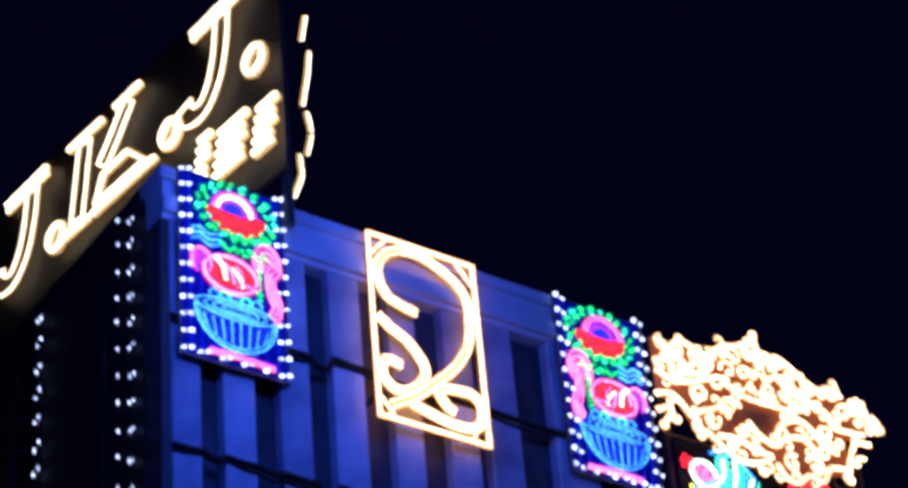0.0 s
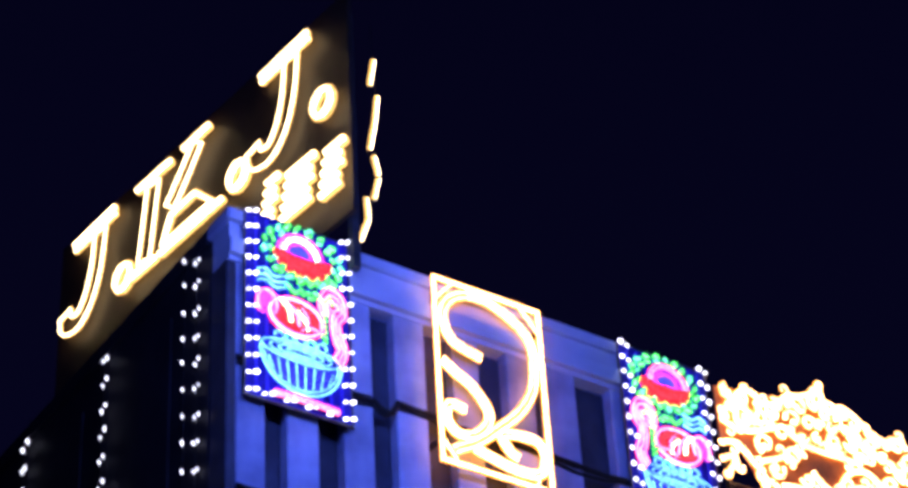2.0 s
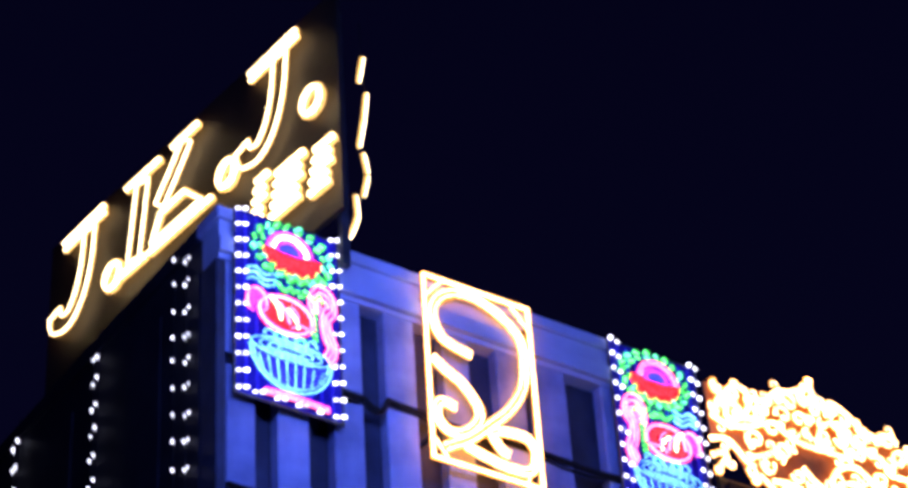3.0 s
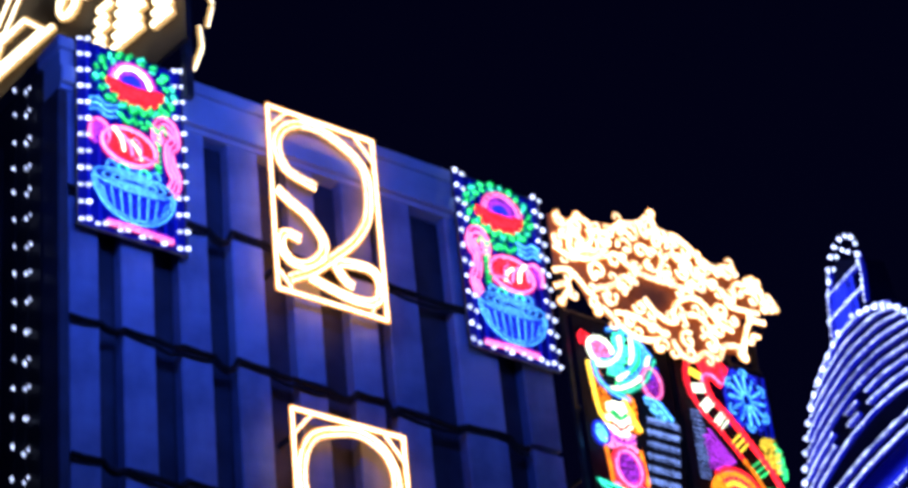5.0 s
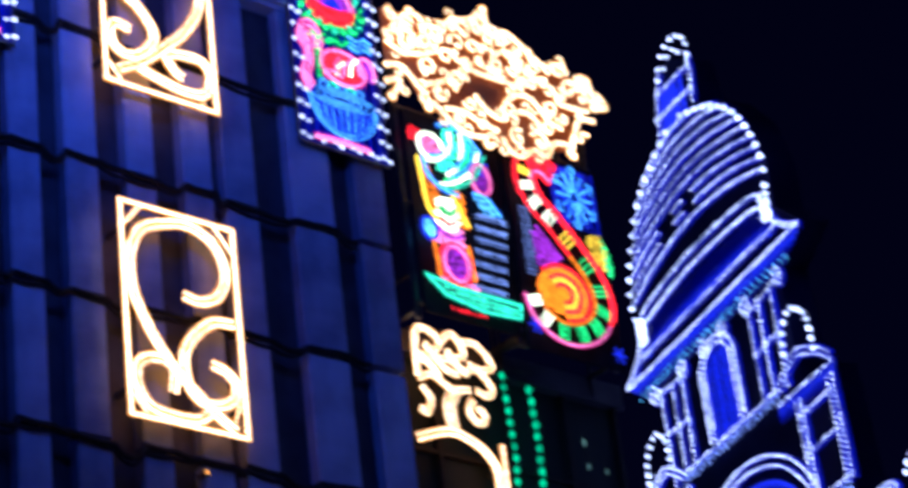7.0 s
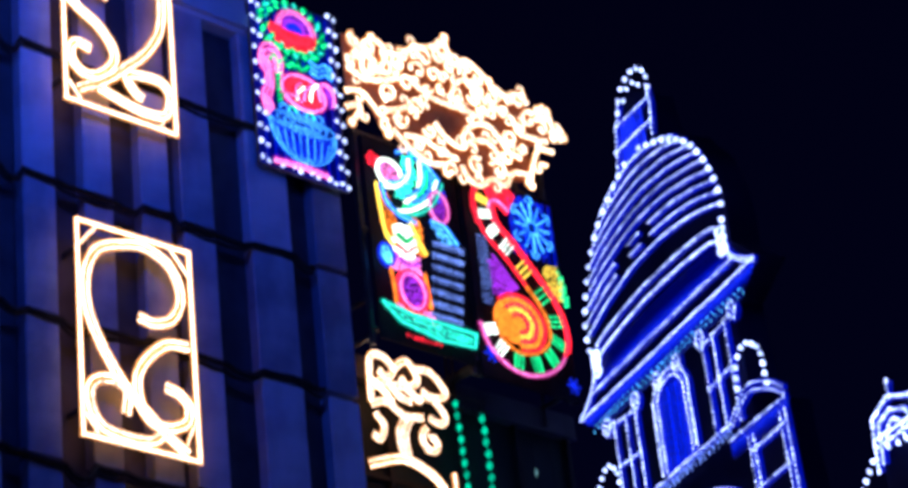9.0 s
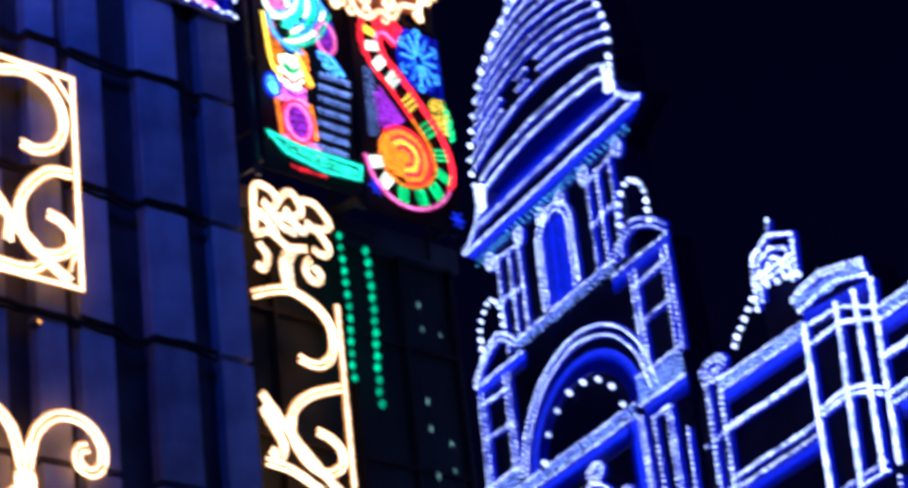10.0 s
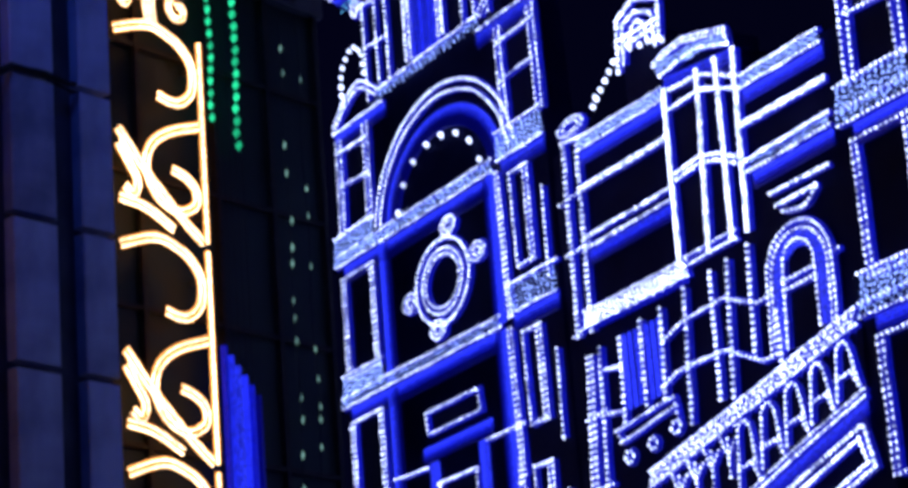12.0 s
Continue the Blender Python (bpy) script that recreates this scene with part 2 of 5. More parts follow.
def bulb_parts(p, step, r, material, parent, y=-0.02, name="bulb"):
    """Large bulbs along p, each a part of its own."""
    q = np.array(p, float)
    at = np.r_[0, np.cumsum(np.linalg.norm(np.diff(q, axis=0), axis=1))]
    me = None
    for s in np.linspace(0, at[-1], max(int(at[-1] / step), 1) + 1):
        x, z = np.interp(s, at, q[:, 0]), np.interp(s, at, q[:, 1])
        if me is None:
            ob = part(name, bulbs([(0, -0.001), (0, 0.001)], 1.0, r, 0.0), material, parent)
            me = ob.data
        else:
            ob = new(name, me)
            ob.parent = parent
        ob.location = (x + random.uniform(-0.1, 0.1) * r, y, z + random.uniform(-0.1, 0.1) * r)


def fill(outline, step, r, y=0.03):
    """One rope laid to and fro so that it fills an outline in x and z."""
    path = []
    z = min(q[1] for q in outline) + step / 2
    n = len(outline)
    while z < max(q[1] for q in outline):
        cuts = []
        for i in range(n):
            (x0, z0), (x1, z1) = outline[i], outline[(i + 1) % n]
            if (z0 <= z) != (z1 <= z):
                cuts.append(x0 + (x1 - x0) * (z - z0) / (z1 - z0))
        if len(cuts) > 1:
            ends = [(min(cuts), z), (max(cuts), z)]
            if ends[1][0] - ends[0][0] > 0.015:
                path += ends if len(path) % 4 == 0 else ends[::-1]
        z += step
    return tube(path, r, y)


def hand_strung(p, off=0.014):
    """The line p as it hangs from its ties: a little uneven between them."""
    q = [np.array(p[0], float)]
    for a, b in zip(p, p[1:]):
        a, b = np.array(a, float), np.array(b, float)
        n = max(int(np.linalg.norm(b - a) / 0.28), 1)
        q += [a + (b - a) * k / n for k in range(1, n + 1)]
    return [tuple(c + off * np.array([noise.noise((c[0] * 3.1, c[1] * 3.1, 0.5)), noise.noise((c[0] * 2.7, c[1] * 2.7, 7.5))])) for c in q]


def strings(name, lines, material, parent, label="", step=0.065, r=0.018, y=0.0, long=1.25):
    """Bulb strings, one part a line; the palace's white ones show single bulbs over a dim blue tube drawn as halo."""
    if material is TOWER_WHITE:
        step, r, long = step * 1.1, r * 0.95, 1.3
    for p in lines:
        if material is TOWER_WHITE:
            p = hand_strung(p)
        tagged(part(name, bulbs(p, step, r, y - 0.02, long=long), material, parent, label), kind="stuff")
        # blue halo of the bulbs, drawn as a dim tube behind them
        if material is TOWER_WHITE:
            part("blue_backing_rope", tube(p, 0.036, 0.03), BLUE_DIM, parent)


# ---- ground ----
ground = part("ground", box(-600, -600, -0.3, 600, 600, -0.12), ASPHALT)
tagged(ground, "dark asphalt street ground", "ground", kind="structure")
pavement = part("pavement", box(8.5, 16.2, -0.12, 20.4, 18.0, 0.03, 0.04), PAVING)
tagged(pavement, "grey paved walk along the shop front", "pavement", kind="structure")

# ---- shop building ----
FRONT, LEFT, ROOF = 18.15, 10.05, 17.95
shop = tagged(empty("shop_building", pose(0, 0, 0)), "pale clad shop building in blue fill light at night", "building")
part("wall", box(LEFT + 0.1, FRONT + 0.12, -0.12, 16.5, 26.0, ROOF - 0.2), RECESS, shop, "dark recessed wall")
part("frieze", box(LEFT, FRONT - 0.06, 17.3, 16.5, FRONT + 0.3, ROOF - 0.14), RENDER, shop, "pale plaster frieze")
part("frieze_ledge", box(LEFT - 0.02, FRONT - 0.13, 17.36, 16.52, FRONT - 0.06, 17.56, 0.015), RENDER, shop, "pale plaster ledge")
part("coping", box(LEFT - 0.05, FRONT - 0.12, ROOF - 0.14, 16.56, FRONT + 0.36, ROOF, 0.02), RENDER, shop, "pale coping")
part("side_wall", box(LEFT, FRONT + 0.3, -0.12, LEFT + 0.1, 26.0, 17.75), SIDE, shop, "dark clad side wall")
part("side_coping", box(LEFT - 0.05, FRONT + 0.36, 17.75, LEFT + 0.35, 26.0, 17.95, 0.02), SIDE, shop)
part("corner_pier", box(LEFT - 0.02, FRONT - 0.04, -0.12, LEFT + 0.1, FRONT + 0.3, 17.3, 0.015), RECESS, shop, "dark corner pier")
# Thin strips standing just proud of the side wall, in its own dark colour.
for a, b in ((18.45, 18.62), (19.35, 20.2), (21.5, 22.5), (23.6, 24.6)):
    part("side_recess", box(LEFT - 0.03, a, 3.0, LEFT - 0.004, b, 17.3), SIDE, shop, "dark strip on the side wall")
ROWS_Z = [0.34 + 1.578 * k for k in range(11)]
PIERS = [(10.15, 0.34), (10.76, 0.38), (11.45, 0.37), (12.12, 0.4), (12.89, 0.36), (13.62, 0.38), (14.16, 0.43), (15.1, 0.58), (16.03, 0.44)]

# right bay, set back behind the corner of the main block
bay = tagged(empty("glazed_bay", pose(0, 0, 0)), "dark glazed bay set back beside the shop front", "building")
part("bay_wall", box(16.5, 18.75, -0.12, 20.45, 24.0, 13.75), GLASS, bay, "dark tinted glass wall")
part("bay_coping", box(16.5, 18.62, 13.55, 20.5, 18.75, 13.85, 0.02), RECESS, bay)
for x in (17.4, 18.6, 19.5, 20.38):
    part("mullion", box(x - 0.035, 18.68, 0.0, x + 0.035, 18.75, 13.55), CABLE, bay)
for k in range(1, 9):
    part("transom", box(16.6, 18.69, 1.55 * k - 0.03, 20.4, 18.75, 1.55 * k + 0.03), CABLE, bay)


# ---- light panels on the shop front ----
PANEL_Y = 17.97
W, H = 1.46, 2.42


def on_panel(p, w=W, h=H):
    """From shares of the panel's width and, downwards, of its height to metres."""
    return [(w * a, -h * b) for a, b in p]


def double(p, gap):
    return [beside(p, gap / 2), beside(p, -gap / 2)]


def frame_lines(w, h, c=0.0):
    return closed([(0, 0), (w, 0), (w, -h), (0, -h)])


SCROLL_Q = [
    [(0.41, 0.38), (0.26, 0.36), (0.14, 0.33), (0.07, 0.24), (0.09, 0.15), (0.19, 0.08), (0.36, 0.04), (0.55, 0.05), (0.76, 0.11), (0.9, 0.2), (0.92, 0.34), (0.88, 0.48), (0.74, 0.62), (0.56, 0.73), (0.34, 0.85), (0.12, 0.93)],
    [(0.04, 0.46), (0.16, 0.51), (0.31, 0.56), (0.44, 0.66), (0.43, 0.74), (0.31, 0.82), (0.16, 0.84), (0.06, 0.79), (0.06, 0.72), (0.12, 0.69), (0.23, 0.7)],
    [(0.3, 0.89), (0.49, 0.92), (0.71, 0.94), (0.9, 0.92), (0.96, 0.82), (0.89, 0.75), (0.69, 0.75), (0.56, 0.78), (0.63, 0.85), (0.7, 0.87)],
]
SCROLL_P = [
    [(0.52, 0.39), (0.65, 0.4), (0.81, 0.36), (0.9, 0.26), (0.88, 0.16), (0.78, 0.08), (0.59, 0.04), (0.39, 0.06), (0.17, 0.12), (0.07, 0.24), (0.06, 0.38), (0.12, 0.5), (0.25, 0.64), (0.43, 0.77), (0.61, 0.86), (0.76, 0.93), (0.9, 0.98)],
    [(0.95, 0.47), (0.75, 0.49), (0.56, 0.59), (0.48, 0.69), (0.5, 0.8), (0.59, 0.87), (0.74, 0.88), (0.89, 0.84), (0.93, 0.76), (0.85, 0.71), (0.73, 0.69)],
    [(0.37, 0.86), (0.39, 0.76), (0.3, 0.72), (0.16, 0.73), (0.07, 0.78), (0.08, 0.88), (0.18, 0.95), (0.39, 0.97), (0.58, 0.96), (0.68, 0.92)],
]
SCROLL_COLUMN = [
    [(0.67, 0.33), (0.76, 0.345), (0.85, 0.33), (0.93, 0.26), (0.94, 0.15), (0.88, 0.07), (0.78, 0.02), (0.62, -0.01), (0.42, 0.04), (0.2, 0.12)],
    [(0.97, 0.43), (0.74, 0.5), (0.6, 0.59), (0.56, 0.71), (0.64, 0.83), (0.79, 0.88), (0.92, 0.83), (0.93, 0.75), (0.85, 0.7), (0.76, 0.68)],
    [(0.36, 0.55), (0.54, 0.71), (0.7, 0.83), (0.85, 0.93), (0.97, 1.0)],
    [(0.36, 0.62), (0.43, 0.7), (0.49, 0.78), (0.46, 0.85), (0.4, 0.82)],
    [(0.36, 0.88), (0.55, 0.9), (0.75, 0.97)],
]


def runs(p, x0):
    """The pieces of p that lie to the right of x0."""
    out, now = [], []
    for q in p + [(x0 - 1, 0)]:
        if q[0] > x0:
            now.append(q)
        else:
            if len(now) > 3:
                out.append(now)
            now = []
    return out


def scroll_panel(name, label, x, top, scrolls, framed=True, y=PANEL_Y, W=W, clip=-1.0, gap=0.07, r=0.023):
    thing = tagged(empty(name, pose(x, y, top)), label, "light panel", "scroll light panels")
    if framed:
        part("frame", tube(frame_lines(W, H), 0.024), WARM, thing, "warm rope light frame")
        part("backing_frame", joined(*[tube(l, 0.015, 0.05) for l in (frame_lines(W, H), [(0, -0.01), (W, -0.01)])]), STEEL, thing, "thin steel carrier")
        for c in ([(.02, .115), (.17, .01)], [(.83, .01), (.985, .12)], [(.99, .8), (.86, .985)], [(.02, .9), (.13, .985)]):
            part("corner_bar", tube(on_panel(c, W), 0.016), WARM, thing)
    else:
        part("frame", tube([(W, 0), (W, -H)], 0.024), WARM, thing, "warm rope light edge")
    for s in scrolls:
        for p in runs(curve(on_panel(s, W)), clip):
            for q in double(p, gap):
                part("scroll", tube(q, r), WARM, thing, "warm rope light scroll")
    for z in (-0.3, -H + 0.3):
        for xx in (max(0.03, clip), W - 0.03):
            part("bracket", box(xx - 0.015, 0.02, z - 0.03, xx + 0.015, 0.34, z + 0.03), STEEL, thing)
    return thing


scroll_panel("scroll_light_board", "warm rope light board with one large scroll", 12.595, 17.92, SCROLL_Q, W=1.43)
scroll_panel("scroll_light_board", "warm rope light board with two curled scrolls", 12.67, 14.05, SCROLL_P, W=1.42)


def crest_top(thing):
    """Curls and leaves that crown a tall scroll column."""
    strands = [curve([(0.82, 0.65), (0.85, 1.2), (1.05, 1.27), (1.2, 1.14), (1.1, 1.02), (0.97, 1.08)]), curve([(0.87, 0.85), (1.05, 0.98), (1.25, 0.82), (1.45, 0.78)]), curve([(1.2, 1.16), (1.42, 1.3), (1.57, 1.1), (1.42, 0.98), (1.3, 1.06)]),
               curve([(1.5, 1.22), (1.78, 1.24), (2.0, 1.02), (1.82, 0.92), (1.62, 0.96)]), curve([(1.5, 0.82), (1.75, 0.9), (1.95, 0.72), (1.88, 0.6), (1.7, 0.64)]), curve([(1.33, 0.6), (1.2, 0.35), (1.23, 0.06)]), curve([(1.42, 0.58), (1.3, 0.35), (1.32, 0.04)]),
               curve([(0.82, 0.62), (1.05, 0.7), (1.3, 0.58), (1.6, 0.62)]), curve([(0.86, 0.52), (0.98, 0.38), (0.9, 0.2), (0.8, 0.24)]), spiral(1.7, 0.33, 0.18, 0.05, 110, 480), curve([(0.82, 0.95), (1.0, 0.84), (1.15, 0.7)]), curve([(1.05, 0.88), (1.3, 0.95), (1.6, 0.82)])]
    for p in strands:
        for q in double(p, 0.052):
            part("curl", tube(q, 0.016), WARM, thing, "warm rope light curl")


BAY_Y = 18.5
for k in range(4):
    col = scroll_panel("scroll_light_board", "warm rope light scrolls stacked in a tall column", 18.19 - 2.0, 12.56 - 2.52 * k, SCROLL_COLUMN, framed=False, y=BAY_Y, W=2.0, clip=0.66, gap=0.068, r=0.019)
    if k == 0:
        crest_top(col)
low = scroll_panel("scroll_light_board", "warm rope light board crowned by open curls", 12.6, 9.12, SCROLL_P)
crown = curve([(0.72, 0.3), (0.76, 0.6), (0.88, 0.9), (1.15, 1.08), (1.45, 1.05), (1.64, 0.85), (1.62, 0.62), (1.48, 0.54), (1.34, 0.62), (1.36, 0.76), (1.46, 0.8)])
for p in (crown, mirrored(crown, 0.7), curve([(0.7, 0.32), (0.5, 0.15), (0.2, 0.03)]), curve([(0.7, 0.32), (0.9, 0.15), (1.25, 0.03)])):
    for q in double(p, 0.075):
        part("curl", tube(q, 0.021), WARM, low, "warm rope light curl")
part("knot", tube(closed(arc(0.7, 0.34, 0.1, 0.11, 0, 360, 14)[:-1]), 0.026), WARM, low)


def basket_panel(x, top, flip, label):
    """A picture in rope light: two red fruits over a blue bowl, a pink swan's neck beside, all in a border of white bulbs."""
    w, h = 1.3, 2.4
    thing = tagged(empty("basket_light_board", pose(x, PANEL_Y, top)), label, "light panel", "basket light panels")

    def at(p):
        return [((w * (1 - a) if flip else w * a), -h * b) for a, b in p]

    part("backing", box(0.0, 0.05, -h, w, 0.075, 0.0), CLOTH, thing, "navy cloth backing on a frame")
    part("backing_frame", joined(tube(frame_lines(w, h), 0.018, 0.06), box(0.1, 0.07, -0.5, 0.14, 0.3, -0.46), box(w - 0.14, 0.07, -0.5, w - 0.1, 0.3, -0.46)), STEEL, thing)
    for edge in ([(0.05, 0.015), (0.05, 0.985)], [(0.95, 0.015), (0.95, 0.985)], [(0.2, 0.985), (0.8, 0.985)]):
        n = 12 if edge[0][0] == edge[1][0] else 4
        for k in range(n):
            s = k / (n - 1)
            px, pz = (edge[0][i] + (edge[1][i] - edge[0][i]) * s for i in (0, 1))
            for d in (-0.036, 0.036):
                q = at([(px + d - 0.016, pz + 0.003 - 0.012 * (d > 0)), (px + d + 0.016, pz - 0.003 - 0.012 * (d > 0))])
                part("border_bulb", tube(q, 0.021 + 0.004 * math.sin(5 * k + 40 * d), 0.0), WHITE, thing)
    # green leaf lights round the upper fruit
    for ring, n, r in ((1.0, 19, 0.026), (0.82, 15, 0.02)):
        for k in range(n):
            a = 2 * math.pi * (k + 0.5 * (ring < 1)) / n + 0.08 * math.sin(7 * k)
            c = (0.53 + 0.37 * ring * math.cos(a), 0.175 + 0.15 * ring * math.sin(a))
            t = a + 0.9
            part("leaf_light", tube(at([(c[0] - 0.026 * math.cos(t), c[1] - 0.014 * math.sin(t)), (c[0] + 0.026 * math.cos(t), c[1] + 0.014 * math.sin(t))]), r + 0.005 * math.sin(3 * k)), TEAL if (k + flip) % 3 == 0 else GREEN, thing)
    for k in range(9):
        a = math.pi * (0.05 + 0.1 * k)
        part("leaf_light", tube(at([(0.52 + 0.3 * math.cos(a), 0.27 + 0.03 * math.sin(a)), (0.55 + 0.3 * math.cos(a), 0.285 + 0.03 * math.sin(a))]), 0.026), GREEN, thing)
    # upper fruit: a pale arch over a dark opening, and a full red crescent below
    for k in range(6):
        part("fruit_rope", tube(at(arc(0.53, 0.18, 0.26 - 0.014 * k, 0.11 - 0.018 * k, 0, 180, 18)), 0.026), RED, thing, "red rope light")
    for k in range(3):
        part("arch_rope", tube(at(arc(0.5, 0.185, 0.22 - 0.03 * k, -0.115 + 0.014 * k, 4, 176, 18)), 0.02, -0.02), (VIOLET, PINK, PALE)[k] if not flip else (PINK, PINK, VIOLET)[k], thing, "pale pink rope light arch")
    for k in range(3):
        part("opening_rope", tube(at(arc(0.5, 0.18, 0.12 - 0.04 * k, -0.065 + 0.02 * k, 0, 180, 12)), 0.024, 0.01), VIOLET if k == 0 else BLUE, thing)
    # lower fruit
    for k in range(6):
        u = 1 - k * 0.17
        part("fruit_rope", tube(at(closed(arc(0.46, 0.53, 0.25 * u, 0.095 * u, 0, 360, 22)[:-1])), 0.026), RED if k else PINK, thing, "red rope light coil")
    for k in range(3):
        x = 0.3 + 0.08 * k
        part("petal", tube(at(curve([(x, 0.46 + 0.02 * k), (x + 0.07, 0.5 + 0.02 * k), (x + 0.1, 0.57 + 0.01 * k)])), 0.02 - 0.002 * k, -0.03), PALE if k != 1 else PINK, thing, "pale rope light petal")
    part("petal", tube(at(curve([(0.5, 0.48), (0.56, 0.52), (0.55, 0.57), (0.5, 0.6)])), 0.012, -0.03), PINK, thing)
    part("petal", tube(at(curve([(0.56, 0.57), (0.64, 0.575), (0.72, 0.57)])), 0.016, -0.03), PINK, thing)
    for k in range(4):
        part("petal", tube(at(arc(0.19, 0.5 + 0.012 * k, 0.09 - 0.015 * k, -0.07 + 0.012 * k, -40, 220, 12)), 0.022, 0), VIOLET if k else PINK, thing)
    for k in range(10):
        a = 0.36 + 0.045 * k
        part("leaf_light", tube(at([(a, 0.36 + 0.02 * (k % 3)), (a + 0.05, 0.375 + 0.02 * (k % 2))]), 0.02), GREEN, thing)
    for k in range(8):
        part("leaf_light", tube(at([(0.7 + 0.02 * (k % 2), 0.4 + 0.03 * k), (0.75, 0.41 + 0.03 * k)]), 0.02), GREEN, thing)
    for k in range(3):
        part("wave", tube(at(curve([(0.1, 0.33 + 0.03 * k), (0.18, 0.315 + 0.03 * k), (0.26, 0.34 + 0.03 * k), (0.36, 0.325 + 0.03 * k)])), 0.015), CYAN, thing, "cyan rope light wave")
    neck = curve([(0.74, 0.47), (0.72, 0.4), (0.78, 0.345), (0.87, 0.36), (0.9, 0.42), (0.84, 0.47), (0.85, 0.56), (0.9, 0.63), (0.85, 0.7)])
    for q in (neck, beside(neck, 0.035), beside(neck, -0.035)):
        part("swan_neck", tube(at(q), 0.019), PINK, thing, "pink rope light")
    part("swan_head", tube(at(closed(arc(0.82, 0.405, 0.05, 0.025, 0, 360, 12)[:-1])), 0.016), PINK, thing)
    for k in range(4):
        part("bowl_rim", tube(at(closed(arc(0.5, 0.715, 0.37 - 0.08 * k, 0.05 - 0.012 * k, 0, 360, 26)[:-1])), 0.01), CYAN, thing, "cyan rope light rim")
    for k in range(2):
        part("bowl_side", tube(at(arc(0.5, 0.73, 0.38 - 0.03 * k, 0.2 - 0.02 * k, 0, 180, 22)), 0.011), CYAN, thing)
    for k in range(8):
        a = 0.2 + 0.6 * k / 7
        foot = 0.73 + 0.185 * math.sqrt(max(0.0, 1 - ((a - 0.5) / 0.38) ** 2))
        part("bowl_stripe", tube(at([(a, 0.775), (0.5 + (a - 0.5) * 0.85, foot)]), 0.008), CYAN, thing)
    for k in range(9):
        z = 0.745 + 0.019 * k
        half = 0.35 * math.sqrt(max(0.02, 1 - ((z - 0.73) / 0.2) ** 2))
        part("bowl_fill", tube(at([(0.5 - half, z), (0.5 + half, z)]), 0.024, 0.03), BLUE_MID, thing, "deep blue glow laid in rope lights")
    # dim tubes over the cloth, added to give the background its blue glow
    for k in range(9):
        a = 0.1 + 0.1 * k
        part("backing_rope", tube(at([(a, 0.03), (a, 0.96)]), 0.018, 0.04), BLUE_DIM, thing)
    for k in range(3):
        part("foot_rope", tube(at(curve([(0.25, 0.945 + 0.012 * k), (0.5, 0.94 + 0.012 * k), (0.85, 0.95 + 0.012 * k)])), 0.016), PINK if k else VIOLET, thing)
    for k in range(5):
        part("sprig", tube(at(arc(0.3 + 0.1 * k, 0.66, 0.045, -0.03, 0, 180, 8)), 0.014), TEAL if k % 2 else CYAN, thing)
    return thing


basket_panel(10.2, 17.98, False, "rope light fruit bowl picture at the roof corner")
basket_panel(15.21, 17.95, True, "rope light fruit bowl picture beside the golden crest")


# ---- the golden crest ----
crest = tagged(empty("scroll_light_crest", pose(18.5, 17.95, 16.96)), "large golden rope light crest of dense scrolls above the roof", "light crest")
# sweeping strands of the upper band, from the tip beside the fruit bowl to the far tip
CREST_UPPER = [
    [(-1.76, 0.59), (-1.46, 0.9), (-1.25, 0.85), (-1.3, 0.6), (-1.47, 0.42), (-1.63, 0.42), (-1.61, 0.6)],
    [(-1.89, 0.37), (-1.67, 0.31), (-1.39, 0.34), (-1.05, 0.49)],
    [(-1.24, 0.81), (-0.99, 0.85), (-0.74, 1.05), (-0.49, 1.13), (-0.23, 1.29)],
    [(-0.18, 1.43), (-0.17, 1.24), (-0.07, 1.04), (0.13, 1.16), (0.34, 1.09), (0.52, 0.97)],
    [(-0.81, 0.5), (-0.57, 0.4), (-0.28, 0.38), (0.01, 0.39), (0.33, 0.38)],
    [(-0.2, 0.44), (-0.11, 0.7), (0.07, 0.85), (0.27, 0.83), (0.4, 0.65), (0.63, 0.61)],
    [(0.47, 0.99), (0.76, 0.87), (1.07, 0.95), (1.18, 0.86)],
    [(0.61, 0.61), (0.87, 0.55), (0.94, 0.37), (1.18, 0.36), (1.46, 0.4)],
    [(1.31, 0.85), (1.52, 0.83), (1.59, 0.65), (1.74, 0.49)],
]
# strands of the hanging lower band
CREST_LOWER = [
    [(-1.94, 0.01), (-1.68, 0.07), (-1.43, -0.14), (-1.3, -0.21)],
    [(-1.95, -0.22), (-1.76, -0.13), (-1.75, -0.22), (-1.9, -0.44)],
    [(-1.35, -0.08), (-1.11, 0.02), (-0.94, 0.12), (-0.82, 0.25), (-0.59, 0.23)],
    [(-1.24, -0.3), (-0.98, -0.48), (-0.72, -0.59), (-0.41, -0.53), (-0.2, -0.38)],
    [(-1.04, -0.32), (-0.75, -0.28), (-0.48, -0.35), (-0.2, -0.39)],
    [(-0.52, 0.03), (-0.33, -0.14), (-0.09, -0.19), (-0.05, 0.01), (0.12, 0.2), (0.37, 0.29), (0.57, 0.19), (0.71, 0.03), (0.94, -0.02)],
    [(-0.07, -0.19), (0.08, -0.05), (0.33, 0.03), (0.48, -0.04), (0.56, -0.15)],
    [(-0.15, -0.46), (-0.04, -0.62), (0.15, -0.65), (0.37, -0.5), (0.6, -0.51), (0.75, -0.29), (1.04, -0.23)],
    [(1.54, 0.27), (1.28, 0.22), (1.14, -0.03), (1.04, -0.37)],
]
